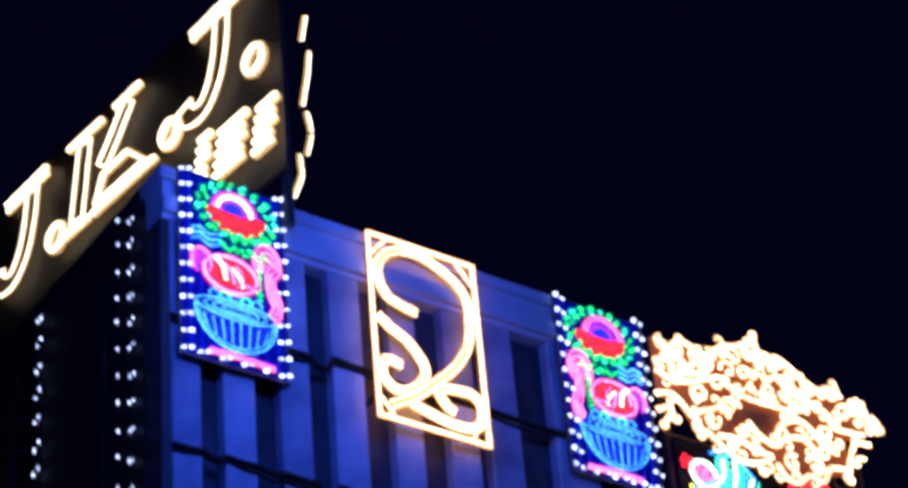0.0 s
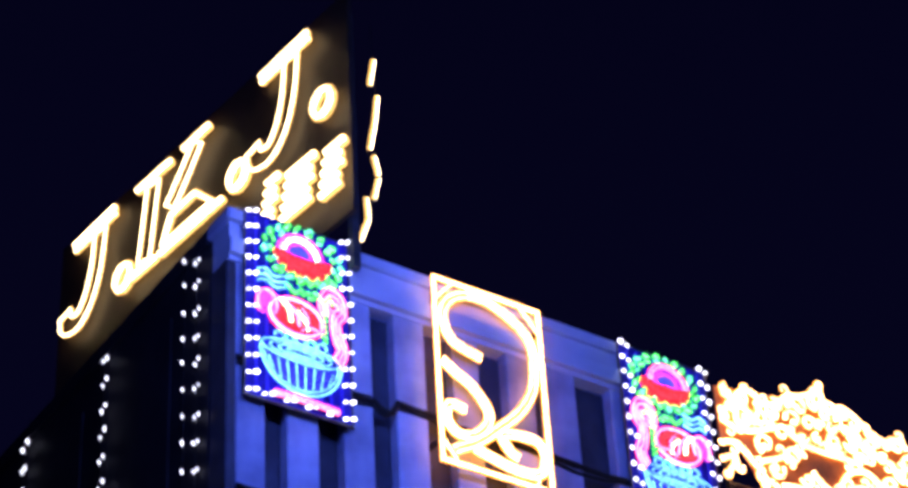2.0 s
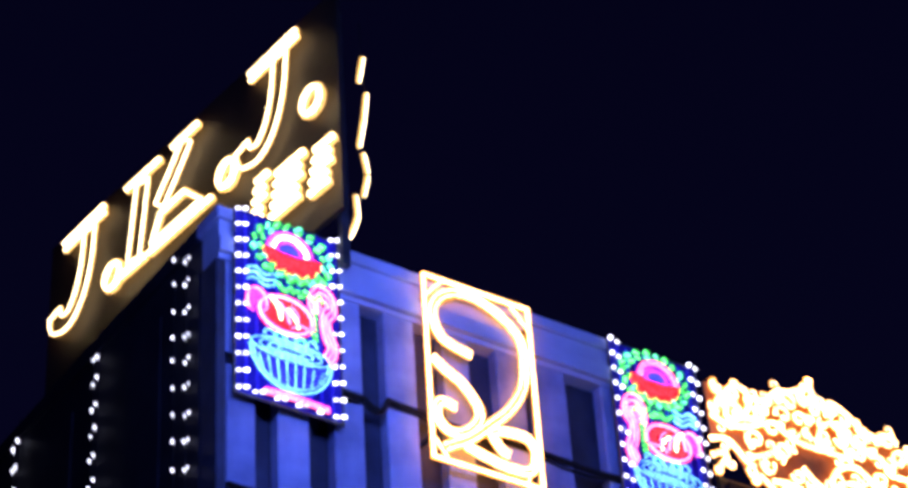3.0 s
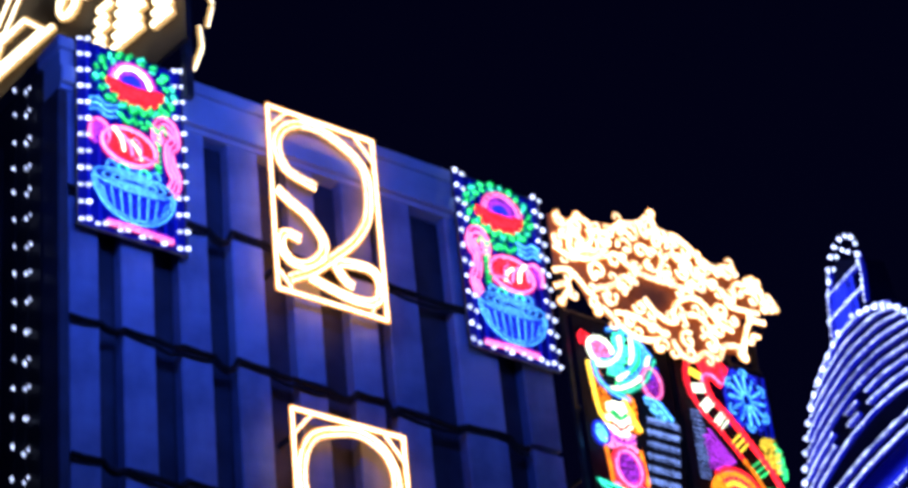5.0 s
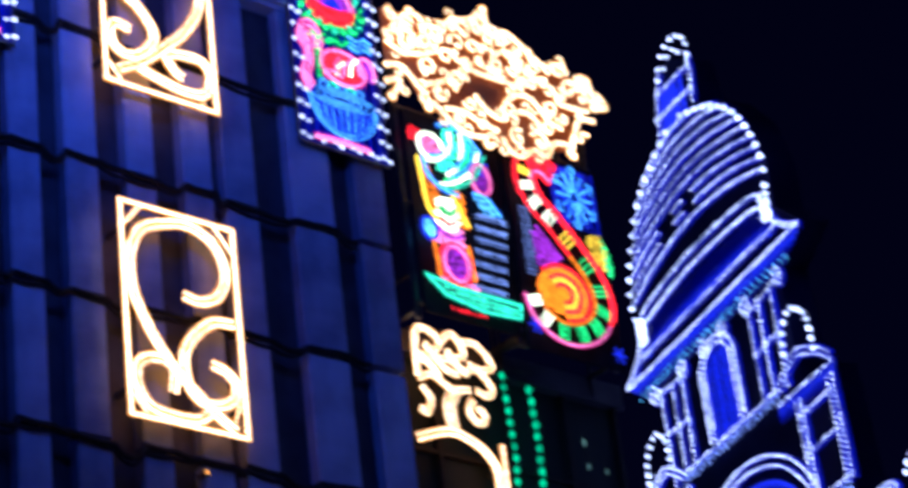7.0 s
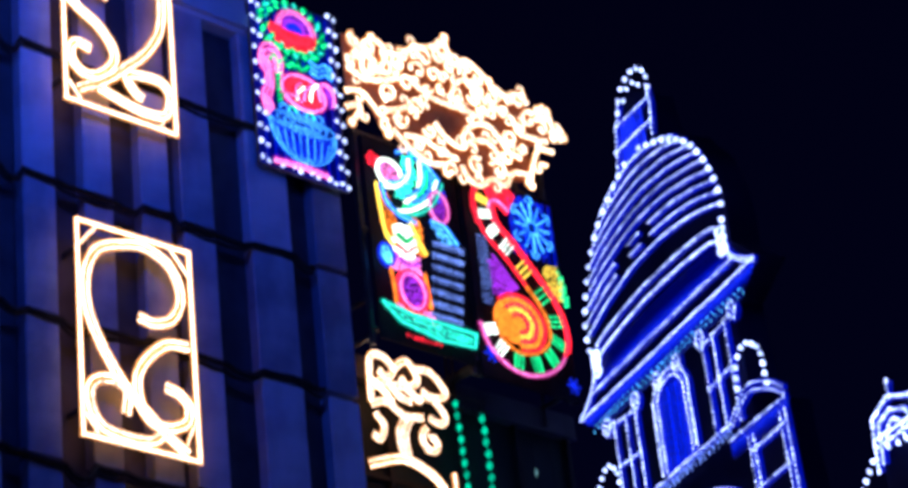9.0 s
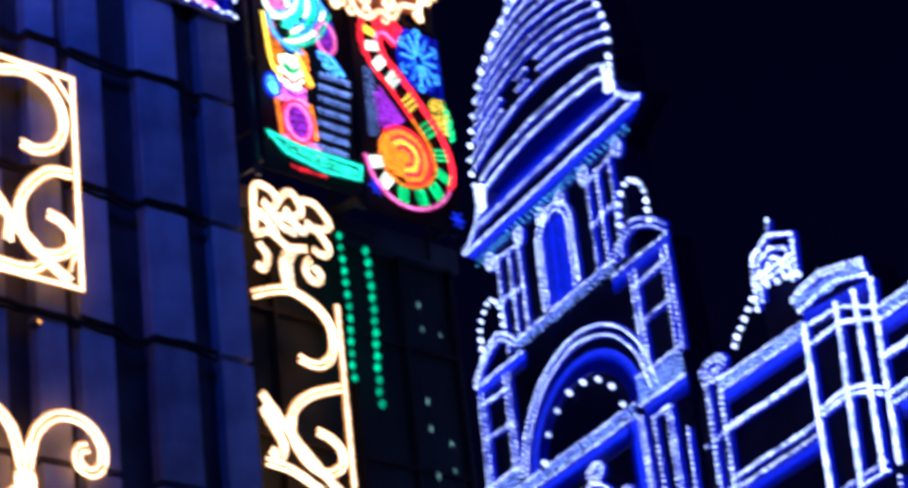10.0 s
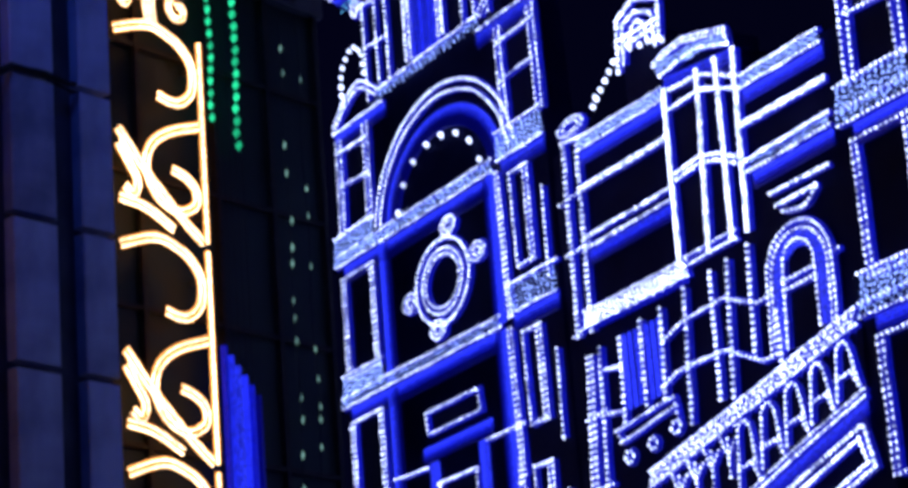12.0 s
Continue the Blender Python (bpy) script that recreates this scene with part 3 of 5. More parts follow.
for p in CREST_UPPER + CREST_LOWER:
    p = [(x, z - 0.03) for x, z in curve(p)]
    for d in double(p, 0.036):
        part("scroll", tube(d, 0.017), WARM, crest, "golden rope light scroll")
    for i in range(5, len(p) - 4, 9):
        side = 1 if (i // 9) % 2 else -1
        way = math.degrees(math.atan2(p[i + 1][1] - p[i - 1][1], p[i + 1][0] - p[i - 1][0])) + 90 * side
        c = (p[i][0] + 0.1 * math.cos(radians(way)), p[i][1] + 0.1 * math.sin(radians(way)))
        part("tendril", tube(spiral(*c, 0.085, 0.025, way + 180, way + 180 + 300 * side, 14), 0.014), WARM, crest, "golden rope light tendril")
# curls: middle, radius, start and sweep
CURLS = [(-1.73, 0.76, 0.12, 100, 330), (-1.27, 0.55, 0.12, 60, -360), (-1.02, 0.68, 0.13, 120, 330), (-0.92, 0.42, 0.14, 20, 340), (-0.69, 0.71, 0.13, 200, -330), (-0.45, 0.71, 0.12, 30, 330),
                          (-0.56, 0.93, 0.13, 150, -330), (-0.3, 1.04, 0.15, 80, 350), (-0.74, 0.9, 0.1, 10, 320), (0.22, 0.6, 0.12, 180, 340), (0.07, 0.98, 0.11, 0, 330), (0.53, 0.73, 0.13, 100, -340), (0.71, 0.55, 0.1, 40, 340),
                          (1.01, 0.84, 0.12, 150, -320), (1.17, 0.6, 0.15, 60, 350), (1.46, 0.78, 0.12, 90, 350), (1.72, 0.58, 0.1, 200, -330), (0.84, 0.78, 0.11, 0, 330), (1.4, 0.55, 0.1, 100, -300),
                          (-1.22, 0.19, 0.15, 250, -400), (-1.33, -0.32, 0.11, 90, 340), (-1.1, -0.14, 0.13, 30, -330), (-0.61, -0.14, 0.12, 190, 350), (-0.83, -0.4, 0.1, 80, -320), (-0.45, -0.42, 0.11, 0, 340), (0.8, 0.2, 0.13, 260, -400),
                          (0.12, -0.42, 0.15, 60, 400), (0.52, -0.36, 0.15, 160, -390), (1.04, -0.38, 0.08, 90, 330), (0.98, 0.12, 0.1, 200, 330), (-0.38, -0.66, 0.09, 100, 320), (-0.88, 0.05, 0.1, 300, 330), (0.66, -0.1, 0.1, 20, -320)]
taken = [(x, z) for x, z, *_ in CURLS]
for _ in range(400):
    x, z = random.uniform(-1.8, 1.6), random.uniform(0.45, 1.2)
    high = 1.02 - 0.12 * abs(x) + 0.28 * math.exp(-((x + 0.25) / 0.25) ** 2)
    if z < high - 0.06 and min(math.hypot(x - a, z - b) for a, b in taken) > 0.16:
        taken.append((x, z))
        CURLS.append((x, z, random.uniform(0.07, 0.1), random.uniform(0, 360), random.choice((-330, 330))))
for x, z, r, a, sweep in CURLS:
    q = spiral(x, z, r, r * 0.25, a, a + sweep, 20)
    part("curl", tube(q, 0.02), WARM, crest, "golden rope light curl")
    part("curl", tube(beside(q, 0.026), 0.011, 0.01), WARM, crest, "golden rope light curl")
for x, z in ((-1.8, 0.82), (-1.46, 0.93), (-0.74, 1.05), (-0.2, 1.38), (0.5, 0.98), (1.07, 0.95), (1.5, 0.86), (1.76, 0.55), (1.04, -0.38), (-1.33, -0.4), (-1.9, -0.42)):
    part("rosette", tube(closed(arc(x, z - 0.04, 0.035, 0.035, 0, 360, 10)[:-1]), 0.022, -0.02), WARM, crest)
part("loose_end", tube([(1.27, -0.02), (1.39, -0.01)], 0.022), WARM, crest)
CREST_EDGE = [(-1.86, 0.86), (-1.3, 0.93), (-0.7, 1.06), (-0.2, 1.34), (0.5, 0.98), (1.1, 0.93), (1.55, 0.8), (1.72, 0.5), (1.2, 0.24), (1.08, -0.3), (0.7, -0.42), (0.1, -0.6), (-0.35, -0.62), (-0.98, -0.45), (-1.36, -0.28), (-1.55, 0.0), (-1.86, 0.06)]
part("backing", slab(CREST_EDGE, 0.07, 0.085), CRESTBOARD, crest, "russet backing board")
part("carrier", joined(tube([(-1.2, 0.0), (1.1, 0.0)], 0.02, 0.11), tube([(-1.7, 0.55), (1.6, 0.55)], 0.02, 0.11), *[tube([(x, -0.5), (x, 0.85)], 0.02, 0.12) for x in (-0.9, 0.0, 0.9)], *[box(x - 0.02, 0.1, -0.5, x + 0.02, 0.24, -0.46) for x in (-0.9, 0.0, 0.9)]), STEEL, crest, "steel carrier")

# steel frame that holds the crest and the two picture boards above the bay
stand = tagged(empty("board_scaffold", pose(0, 0, 0)), "black steel frame holding the light boards over the bay", "scaffold")
for x in (16.8, 18.35, 18.45, 19.95):
    part("post", box(x - 0.03, 18.12, 13.72, x + 0.03, 18.18, 17.6), STEEL, stand)
    part("brace", joined(tube([(x, 13.6), (x + 0.01, 17.5)], 0.02, 18.6), box(x - 0.02, 18.15, 14.3, x + 0.02, 18.75, 14.34), box(x - 0.02, 18.15, 13.82, x + 0.02, 18.75, 13.87)), STEEL, stand)
for z in (13.9, 15.2, 16.5):
    part("rail", box(16.75, 18.1, z, 20.0, 18.15, z + 0.05), STEEL, stand)


# ---- picture boards ----
elf = tagged(empty("boat_light_board", pose(0, 17.97, 0)), "many-coloured rope light picture above a green boat shape", "light panel")
part("backing", box(16.85, 0.1, 13.8, 18.33, 0.13, 16.5), BLACK_CLOTH, elf, "black cloth backing")
for name, outline, m in (
    ("cap_brim", arc(17.15, 16.0, 0.17, 0.16, 0, 345, 14), PINK),
    ("cap_tip", arc(16.93, 16.12, 0.09, 0.1, 0, 330, 8), RED),
    ("cap_band", [(17.4, 16.3), (17.56, 16.36), (17.6, 16.1), (17.48, 15.86), (17.3, 15.7), (17.22, 15.74), (17.38, 15.95)], TEAL),
    ("cap_band", [(17.68, 16.32), (17.9, 16.16), (17.86, 15.98), (17.7, 15.74), (17.5, 15.58), (17.36, 15.6), (17.58, 15.84)], GREEN),
    ("cap_band", [(17.94, 16.12), (18.06, 15.98), (17.96, 15.82), (17.86, 15.9)], BLUE),
    ("cap", arc(17.9, 15.75, 0.14, 0.2, 0, 345, 12), VIOLET),
    ("cap_tail", [(17.75, 15.5), (18.0, 15.55), (18.15, 15.35), (17.95, 15.28)], CYAN),
    ("hair", [(16.93, 15.75), (17.1, 15.7), (17.2, 15.35), (17.1, 15.1), (16.98, 15.2)], ORANGE),
    ("hair", [(17.45, 15.5), (17.58, 15.45), (17.6, 15.0), (17.5, 15.0)], ORANGE),
    ("face", [(17.15, 15.3), (17.4, 15.35), (17.5, 15.05), (17.35, 14.9), (17.1, 14.95)], PALE),
    ("sleeve", arc(16.98, 14.85, 0.1, 0.13, 0, 340, 10), CYAN),
    ("coat", [(17.1, 14.95), (17.5, 14.95), (17.5, 14.7), (17.1, 14.7)], PINK),
    ("belly", arc(17.33, 14.47, 0.16, 0.2, 0, 345, 14), VIOLET),
    ("coat", [(17.08, 14.3), (17.55, 14.3), (17.75, 14.12), (17.1, 14.16)], PINK),
    ("boat", [(16.86, 14.2), (17.3, 14.13), (18.26, 14.13), (18.22, 13.99), (17.7, 13.95), (17.1, 14.04)], TEAL),
    ("keel", [(17.18, 13.92), (17.72, 13.9), (17.7, 13.85), (17.2, 13.87)], RED),
):
    tagged(part(name, bulbs(fill(outline, 0.052, 0.017).line[0], 0.052, 0.027, 0.02, 0.3), m, elf), kind="stuff")
for p, m in (
    (closed(arc(17.15, 16.0, 0.19, 0.18, 0, 360, 16)[:-1]), PALE),
    (curve([(17.05, 15.78), (17.25, 15.85), (17.45, 16.05), (17.48, 16.28)]), PALE), (curve([(17.36, 15.66), (17.52, 15.8), (17.64, 16.05), (17.66, 16.32)]), PALE), (curve([(17.2, 15.5), (17.45, 15.58), (17.75, 15.8), (17.92, 16.12)]), PALE),
    (curve([(17.25, 15.45), (17.5, 15.53), (17.8, 15.75), (18.0, 16.1)]), TEAL), (curve([(17.08, 15.85), (17.3, 15.93), (17.42, 16.1)]), CYAN),
    (closed(arc(17.33, 14.47, 0.19, 0.23, 0, 360, 16)[:-1]), PINK), (curve([(17.02, 14.7), (17.05, 14.45), (17.06, 14.25)]), ORANGE), (curve([(17.55, 14.75), (17.58, 14.5), (17.6, 14.3)]), ORANGE),
    (closed([(16.84, 14.22), (17.3, 14.15), (18.28, 14.15), (18.24, 13.97), (17.7, 13.93), (17.1, 14.02)]), TEAL),
    (closed(arc(17.9, 15.75, 0.15, 0.21, 0, 360, 14)[:-1]), PINK),
    (curve([(17.3, 16.33), (17.5, 16.4), (17.75, 16.3), (17.95, 16.12)]), CYAN), (curve([(17.38, 15.75), (17.55, 15.85), (17.68, 16.05), (17.7, 16.3)]), CYAN),
    (curve([(17.45, 15.68), (17.65, 15.8), (17.8, 16.0), (17.83, 16.22)]), CYAN), (curve([(17.0, 15.82), (17.05, 15.6), (17.25, 15.45), (17.5, 15.42)]), CYAN),
    (curve([(16.92, 15.8), (16.95, 15.5), (17.0, 15.15), (17.12, 15.0)]), YELLOW), (curve([(17.18, 15.2), (17.3, 15.12), (17.42, 15.2)]), GREEN), (curve([(17.15, 15.05), (17.3, 14.98), (17.45, 15.08)]), RED),
    (curve([(17.4, 15.42), (17.5, 15.2), (17.62, 15.02)]), YELLOW), (closed(arc(16.98, 14.85, 0.12, 0.15, 0, 360, 12)[:-1]), BLUE), (curve([(17.75, 15.52), (17.95, 15.5), (18.15, 15.3)]), CYAN),
    (curve([(17.12, 14.88), (17.3, 14.8), (17.48, 14.86)]), VIOLET), (closed(arc(17.33, 14.47, 0.24, 0.27, 0, 360, 14)[:-1]), RED),
):
    part("outline", tube(p, 0.022), m, elf)
for k in range(7):
    z = 15.24 - 0.165 * k
    x0, x1 = 17.76 - 0.025 * k, 18.22 - 0.025 * k
    tagged(part("ladder_bar", bulbs([(x0, z), (x1, z + 0.01)], 0.045, 0.022, long=1.4), STEEL_BLUE, elf, "dim blue bulb bar"), kind="stuff")
    tagged(part("ladder_bar", bulbs([(x0, z - 0.045), (x1, z - 0.035)], 0.05, 0.016, long=1.4), STEEL_BLUE, elf, "dim blue bulb bar"), kind="stuff")

candy = tagged(empty("striped_curl_light_board", pose(0, 17.97, 0)), "rope light picture of a striped curl beside a blue flower", "light panel")
part("backing", box(18.42, 0.1, 13.7, 20.02, 0.13, 16.5), BLACK_CLOTH, candy, "black cloth backing")
# Blue glow round the flower, drawn by dim tubes before the backing.
for k in range(8):
    part("backing_rope", tube([(19.2 + 0.1 * k, 15.55), (19.2 + 0.1 * k, 16.4)], 0.02, 0.07), BLUE_DIM, candy)
stalk = curve([(19.14, 16.14), (18.92, 16.25), (18.7, 16.16), (18.66, 15.95), (18.76, 15.7), (19.0, 15.5), (19.3, 15.2), (19.6, 14.85), (19.7, 14.5), (19.58, 14.2), (19.28, 14.0), (18.92, 13.96), (18.62, 14.12), (18.5, 14.4)])
for i in range(0, len(stalk) - 4, 3):
    piece = stalk[i : i + 5]
    k = i // 3
    if k < 4:
        m = RED
    elif k % 2:
        m = PALE if k < 15 or k > 26 else GREEN
    else:
        continue  # a dark gap between two stripes
    for j in (0.2, 1.4, 2.6):
        n = int(j)
        c = np.array(piece[n]) + (np.array(piece[n + 1]) - np.array(piece[n])) * (j - n)
        t = np.array(piece[4]) - np.array(piece[0])
        w = np.array([-t[1], t[0]]) / (np.linalg.norm(t) + 1e-9) * 0.105
        tint = YELLOW if k in (5, 13) else m
        part("stripe", tube([tuple(c - w), tuple(c), tuple(c + w)], 0.013), tint, candy)
for d, m, i, j in ((0.14, RED, 0, 62), (0.14, PINK, 61, 92), (-0.14, RED, 0, 44), (-0.14, ORANGE, 43, 92), (0.18, RED, 14, 60), (0.1, PINK, 0, 20), (-0.18, RED, 0, 26)):
    part("edge_rope", tube(beside(stalk, d)[i:j], 0.02), m, candy)
for k in range(5):
    s = 1 - 0.17 * k
    part("curl_rope", tube(curve([(19.05 + 0.42 * s * math.cos(a), 14.5 + 0.38 * s * math.sin(a)) for a in (2.4, 1.7, 0.9, 0.1, -0.8, -1.6)]), 0.028), (RED, ORANGE, RED, YELLOW, RED)[k], candy)
part("curl_fill", fill(arc(19.0, 14.52, 0.32, 0.3, 0, 345, 16), 0.05, 0.02, 0.04), ORANGE, candy)
for k in range(12):
    a = 2 * math.pi * k / 12
    part("flower_petal", tube(arc(19.48 + 0.17 * math.cos(a), 15.94 + 0.2 * math.sin(a), 0.05, 0.06, 57.3 * a - 120, 57.3 * a + 120, 8), 0.012), BLUE, candy)
    part("flower_petal", tube([(19.48 + 0.07 * math.cos(a), 15.94 + 0.08 * math.sin(a)), (19.48 + 0.3 * math.cos(a), 15.94 + 0.36 * math.sin(a))], 0.015), CYAN, candy)
    part("flower_petal", tube(arc(19.48 + 0.3 * math.cos(a), 15.94 + 0.36 * math.sin(a), 0.06, 0.07, 57.3 * a - 100, 57.3 * a + 100, 8), 0.012), CYAN if k % 2 else BLUE, candy)
for outline, m in (([(19.6, 15.4), (19.8, 15.5), (19.9, 15.3), (19.86, 15.0), (19.7, 15.1)], YELLOW), ([(19.84, 15.45), (19.95, 15.3), (19.97, 14.95), (19.88, 15.0)], GREEN),
                   ([(18.66, 15.3), (18.8, 15.25), (19.05, 14.85), (18.7, 14.8)], VIOLET)):
    tagged(part("leaf_fill", bulbs(fill(outline, 0.055, 0.017).line[0], 0.055, 0.026, 0.02, 0.3), m, candy), kind="stuff")
for k in range(4):
    tagged(part("side_rope", bulbs([(18.5 + 0.05 * k, 15.55), (18.48 + 0.05 * k, 14.65)], 0.06, 0.016), STEEL_BLUE, candy), kind="stuff")
for k in range(5):
    part("ray", tube([(18.72, 15.35 - 0.1 * k), (19.1 - 0.03 * k, 14.98 - 0.02 * k)], 0.012), VIOLET, candy)
for x, z in ((18.5, 13.95), (19.85, 13.85)):
    for k in range(6):
        a = math.pi * k / 3
        part("star_ray", tube([(x, z), (x + 0.11 * math.cos(a), z + 0.11 * math.sin(a))], 0.013), BLUE, candy)

# ---- hanging bulb strings on the bay and the side wall ----
for x, z0, z1, m, lab in ((18.47, 11.75, 13.65, BAY_GREEN, "green bulb string hanging on the bay"), (18.87, 11.5, 13.6, BAY_GREEN, "green bulb string hanging on the bay"),
                          (19.66, 7.0, 13.3, DIM_GREEN, "dim bulb string hanging on the bay"), (19.97, 5.5, 13.45, DIM_GREEN, "dim bulb string hanging on the bay")):
    s = tagged(empty("bulb_string", pose(x, 18.6, 0)), lab, "light string", "bay light strings")
    p = [(0.02 * math.sin(3.1 * z), z) for z in np.linspace(z0, z1, 30)]
    part("cable", tube(p, 0.006, 0.02, 4), CABLE, s)
    one = part("bulb", bulbs([(0, -0.001), (0, 0.001)], 1.0, 0.045 if m is BAY_GREEN else 0.024, 0.0, long=1.3 if m is BAY_GREEN else 2.2), m, s)
    one.location = (0, 0, z0)
    for z in np.arange(z0, z1, 0.15 if m is BAY_GREEN else 0.31)[1:]:
        if m is DIM_GREEN:
            z += random.uniform(-0.12, 0.12)
            if random.random() < 0.3:
                continue
        b = new("bulb", one.data)
        b.parent, b.location = s, (0.02 * math.sin(3.1 * z) + random.uniform(-0.01, 0.01), 0, z)
# Soft blue flood glow on the bay, drawn with added tubes of uneven strength.
flood = tagged(empty("blue_flood_glow", pose(18.42, 18.55, 0)), "soft blue glow low on the bay, drawn with tubes", "tube light")
for k in range(6):
    part("tube", tube([(0.1 * k, 4.5), (0.1 * k, 9.0 - 0.1 * k)], 0.042), (BLUE_DIM, BLUE_MID, BLUE, BLUE_MID, BLUE_DIM, BLUE_FAINT)[k], flood)
    part("cable", tube([(0.1 * k, 8.4), (0.1 * k, 13.7)], 0.005, 0.06, 4), CABLE, flood)
part("hanger", box(-0.02, 0.04, 13.66, 0.52, 0.25, 13.7), STEEL, flood)

turn_left = Matrix.Rotation(radians(-90), 4, "Z")
for y, z0, top, twin in ((18.72, 2.0, 17.95, True), (20.85, 2.0, 18.0, True), (22.95, 2.0, 18.0, True)):
    s = tagged(empty("bulb_string", Matrix.Translation((LEFT - 0.07, y, 0)) @ turn_left), "white bulb string hanging down the side wall", "light string", "side wall light strings")
    one = None
    for d, pair, lift in (((-0.24, 0.0, 0.17), (0.02, 0.085, 0.0)) if y < 19 else ((-0.06, 0.0, 0.0), (0.06, 0.0, 0.03))):
        p = [(d + 0.015 * math.sin(1.3 * z + d * 20), z) for z in np.linspace(z0, top - 0.15 * (d < 0), 50)]
        part("cable", tube(p, 0.006, 0.02, 4), CABLE, s)
        for z in np.arange(z0 + lift, top - 0.1, 0.34):
            x = d + 0.015 * math.sin(1.3 * z + d * 20)
            for dx in ((0.0, pair) if pair else (0.0,)):
                if one is None:
                    one = part("bulb", bulbs([(0, -0.001), (0, 0.001)], 1.0, 0.023, 0.0, long=2.0), SIDE_WHITE, s)
                    b = one
                else:
                    b = new("bulb", one.data)
                    b.parent = s
                b.location = (x + dx + random.uniform(-0.012, 0.012), 0, z + random.uniform(-0.03, 0.03))
                b.scale = (0.75, 0.75, 0.8) if dx else (1, 1, random.uniform(0.75, 1.1))

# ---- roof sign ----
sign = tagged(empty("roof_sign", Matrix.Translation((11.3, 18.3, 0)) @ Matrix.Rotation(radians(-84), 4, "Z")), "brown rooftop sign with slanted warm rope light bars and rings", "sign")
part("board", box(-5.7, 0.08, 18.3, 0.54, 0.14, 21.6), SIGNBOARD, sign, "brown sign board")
for x in (-5.5, -3.6, -1.8, 0.4):
    part("post", box(x - 0.04, 0.14, 17.6, x + 0.04, 0.24, 21.4), STEEL, sign)


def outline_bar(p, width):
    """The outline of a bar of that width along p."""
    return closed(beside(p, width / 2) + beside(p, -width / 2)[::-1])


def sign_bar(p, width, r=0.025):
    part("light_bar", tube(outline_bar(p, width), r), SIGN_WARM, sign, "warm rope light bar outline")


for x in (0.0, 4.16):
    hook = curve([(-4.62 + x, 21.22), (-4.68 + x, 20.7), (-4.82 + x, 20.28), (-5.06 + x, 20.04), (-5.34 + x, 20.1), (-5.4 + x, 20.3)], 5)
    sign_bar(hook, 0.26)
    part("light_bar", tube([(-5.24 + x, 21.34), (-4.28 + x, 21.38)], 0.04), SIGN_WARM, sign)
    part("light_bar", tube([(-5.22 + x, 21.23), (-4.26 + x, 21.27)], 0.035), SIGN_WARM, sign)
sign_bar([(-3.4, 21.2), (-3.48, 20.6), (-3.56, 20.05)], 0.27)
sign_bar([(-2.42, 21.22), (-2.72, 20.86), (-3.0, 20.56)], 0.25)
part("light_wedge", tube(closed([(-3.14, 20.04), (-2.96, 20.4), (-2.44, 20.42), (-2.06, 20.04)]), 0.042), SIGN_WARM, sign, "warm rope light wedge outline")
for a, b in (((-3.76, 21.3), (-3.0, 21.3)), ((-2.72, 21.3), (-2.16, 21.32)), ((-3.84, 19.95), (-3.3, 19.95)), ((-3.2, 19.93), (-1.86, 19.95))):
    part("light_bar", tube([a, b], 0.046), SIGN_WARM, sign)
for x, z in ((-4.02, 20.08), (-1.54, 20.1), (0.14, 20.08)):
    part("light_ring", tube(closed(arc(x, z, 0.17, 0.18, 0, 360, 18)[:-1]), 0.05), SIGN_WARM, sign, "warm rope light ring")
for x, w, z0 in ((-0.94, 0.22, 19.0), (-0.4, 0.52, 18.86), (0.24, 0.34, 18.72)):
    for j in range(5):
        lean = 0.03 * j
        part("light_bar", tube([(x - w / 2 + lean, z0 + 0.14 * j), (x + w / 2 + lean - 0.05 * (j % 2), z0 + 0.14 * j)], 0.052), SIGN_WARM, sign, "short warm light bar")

trail = tagged(empty("rope_light", pose(0, 18.4, 0)), "loose warm rope light in broken lengths on a mast", "rope light")
for p in [[(12.19, 21.31), (12.12, 20.91)], [(12.22, 20.75), (12.17, 20.34), (12.09, 19.89)], [(12.14, 19.79), (12.19, 19.53)], [(12.19, 19.47), (12.12, 19.16)], [(12.01, 19.11), (12.03, 18.84)], [(12.03, 18.81), (11.91, 18.46)]]:
    part("lit_length", tube(p, 0.022), SIGN_WARM, trail)
part("cable", tube(curve([(12.19, 21.91), (12.19, 21.31), (12.22, 20.75), (12.09, 19.89), (12.19, 19.53), (12.12, 19.16), (12.03, 18.84), (11.91, 18.46)]), 0.008, 0.03), CABLE, trail)
part("mast", tube([(11.89, 17.7), (11.89, 22.11)], 0.02, 0.08), STEEL, trail)

spot = tagged(empty("wall_lamp", pose(13.6, FRONT - 0.1, 11.2)), "small warm lamp on the shop wall", "lamp")
part("bulb", bulbs([(0, -0.001), (0, 0.001)], 1.0, 0.03), WARM_GLOW, spot)
part("bracket", box(0.0, 0.02, -0.02, 0.05, 0.16, 0.02), STEEL, spot)

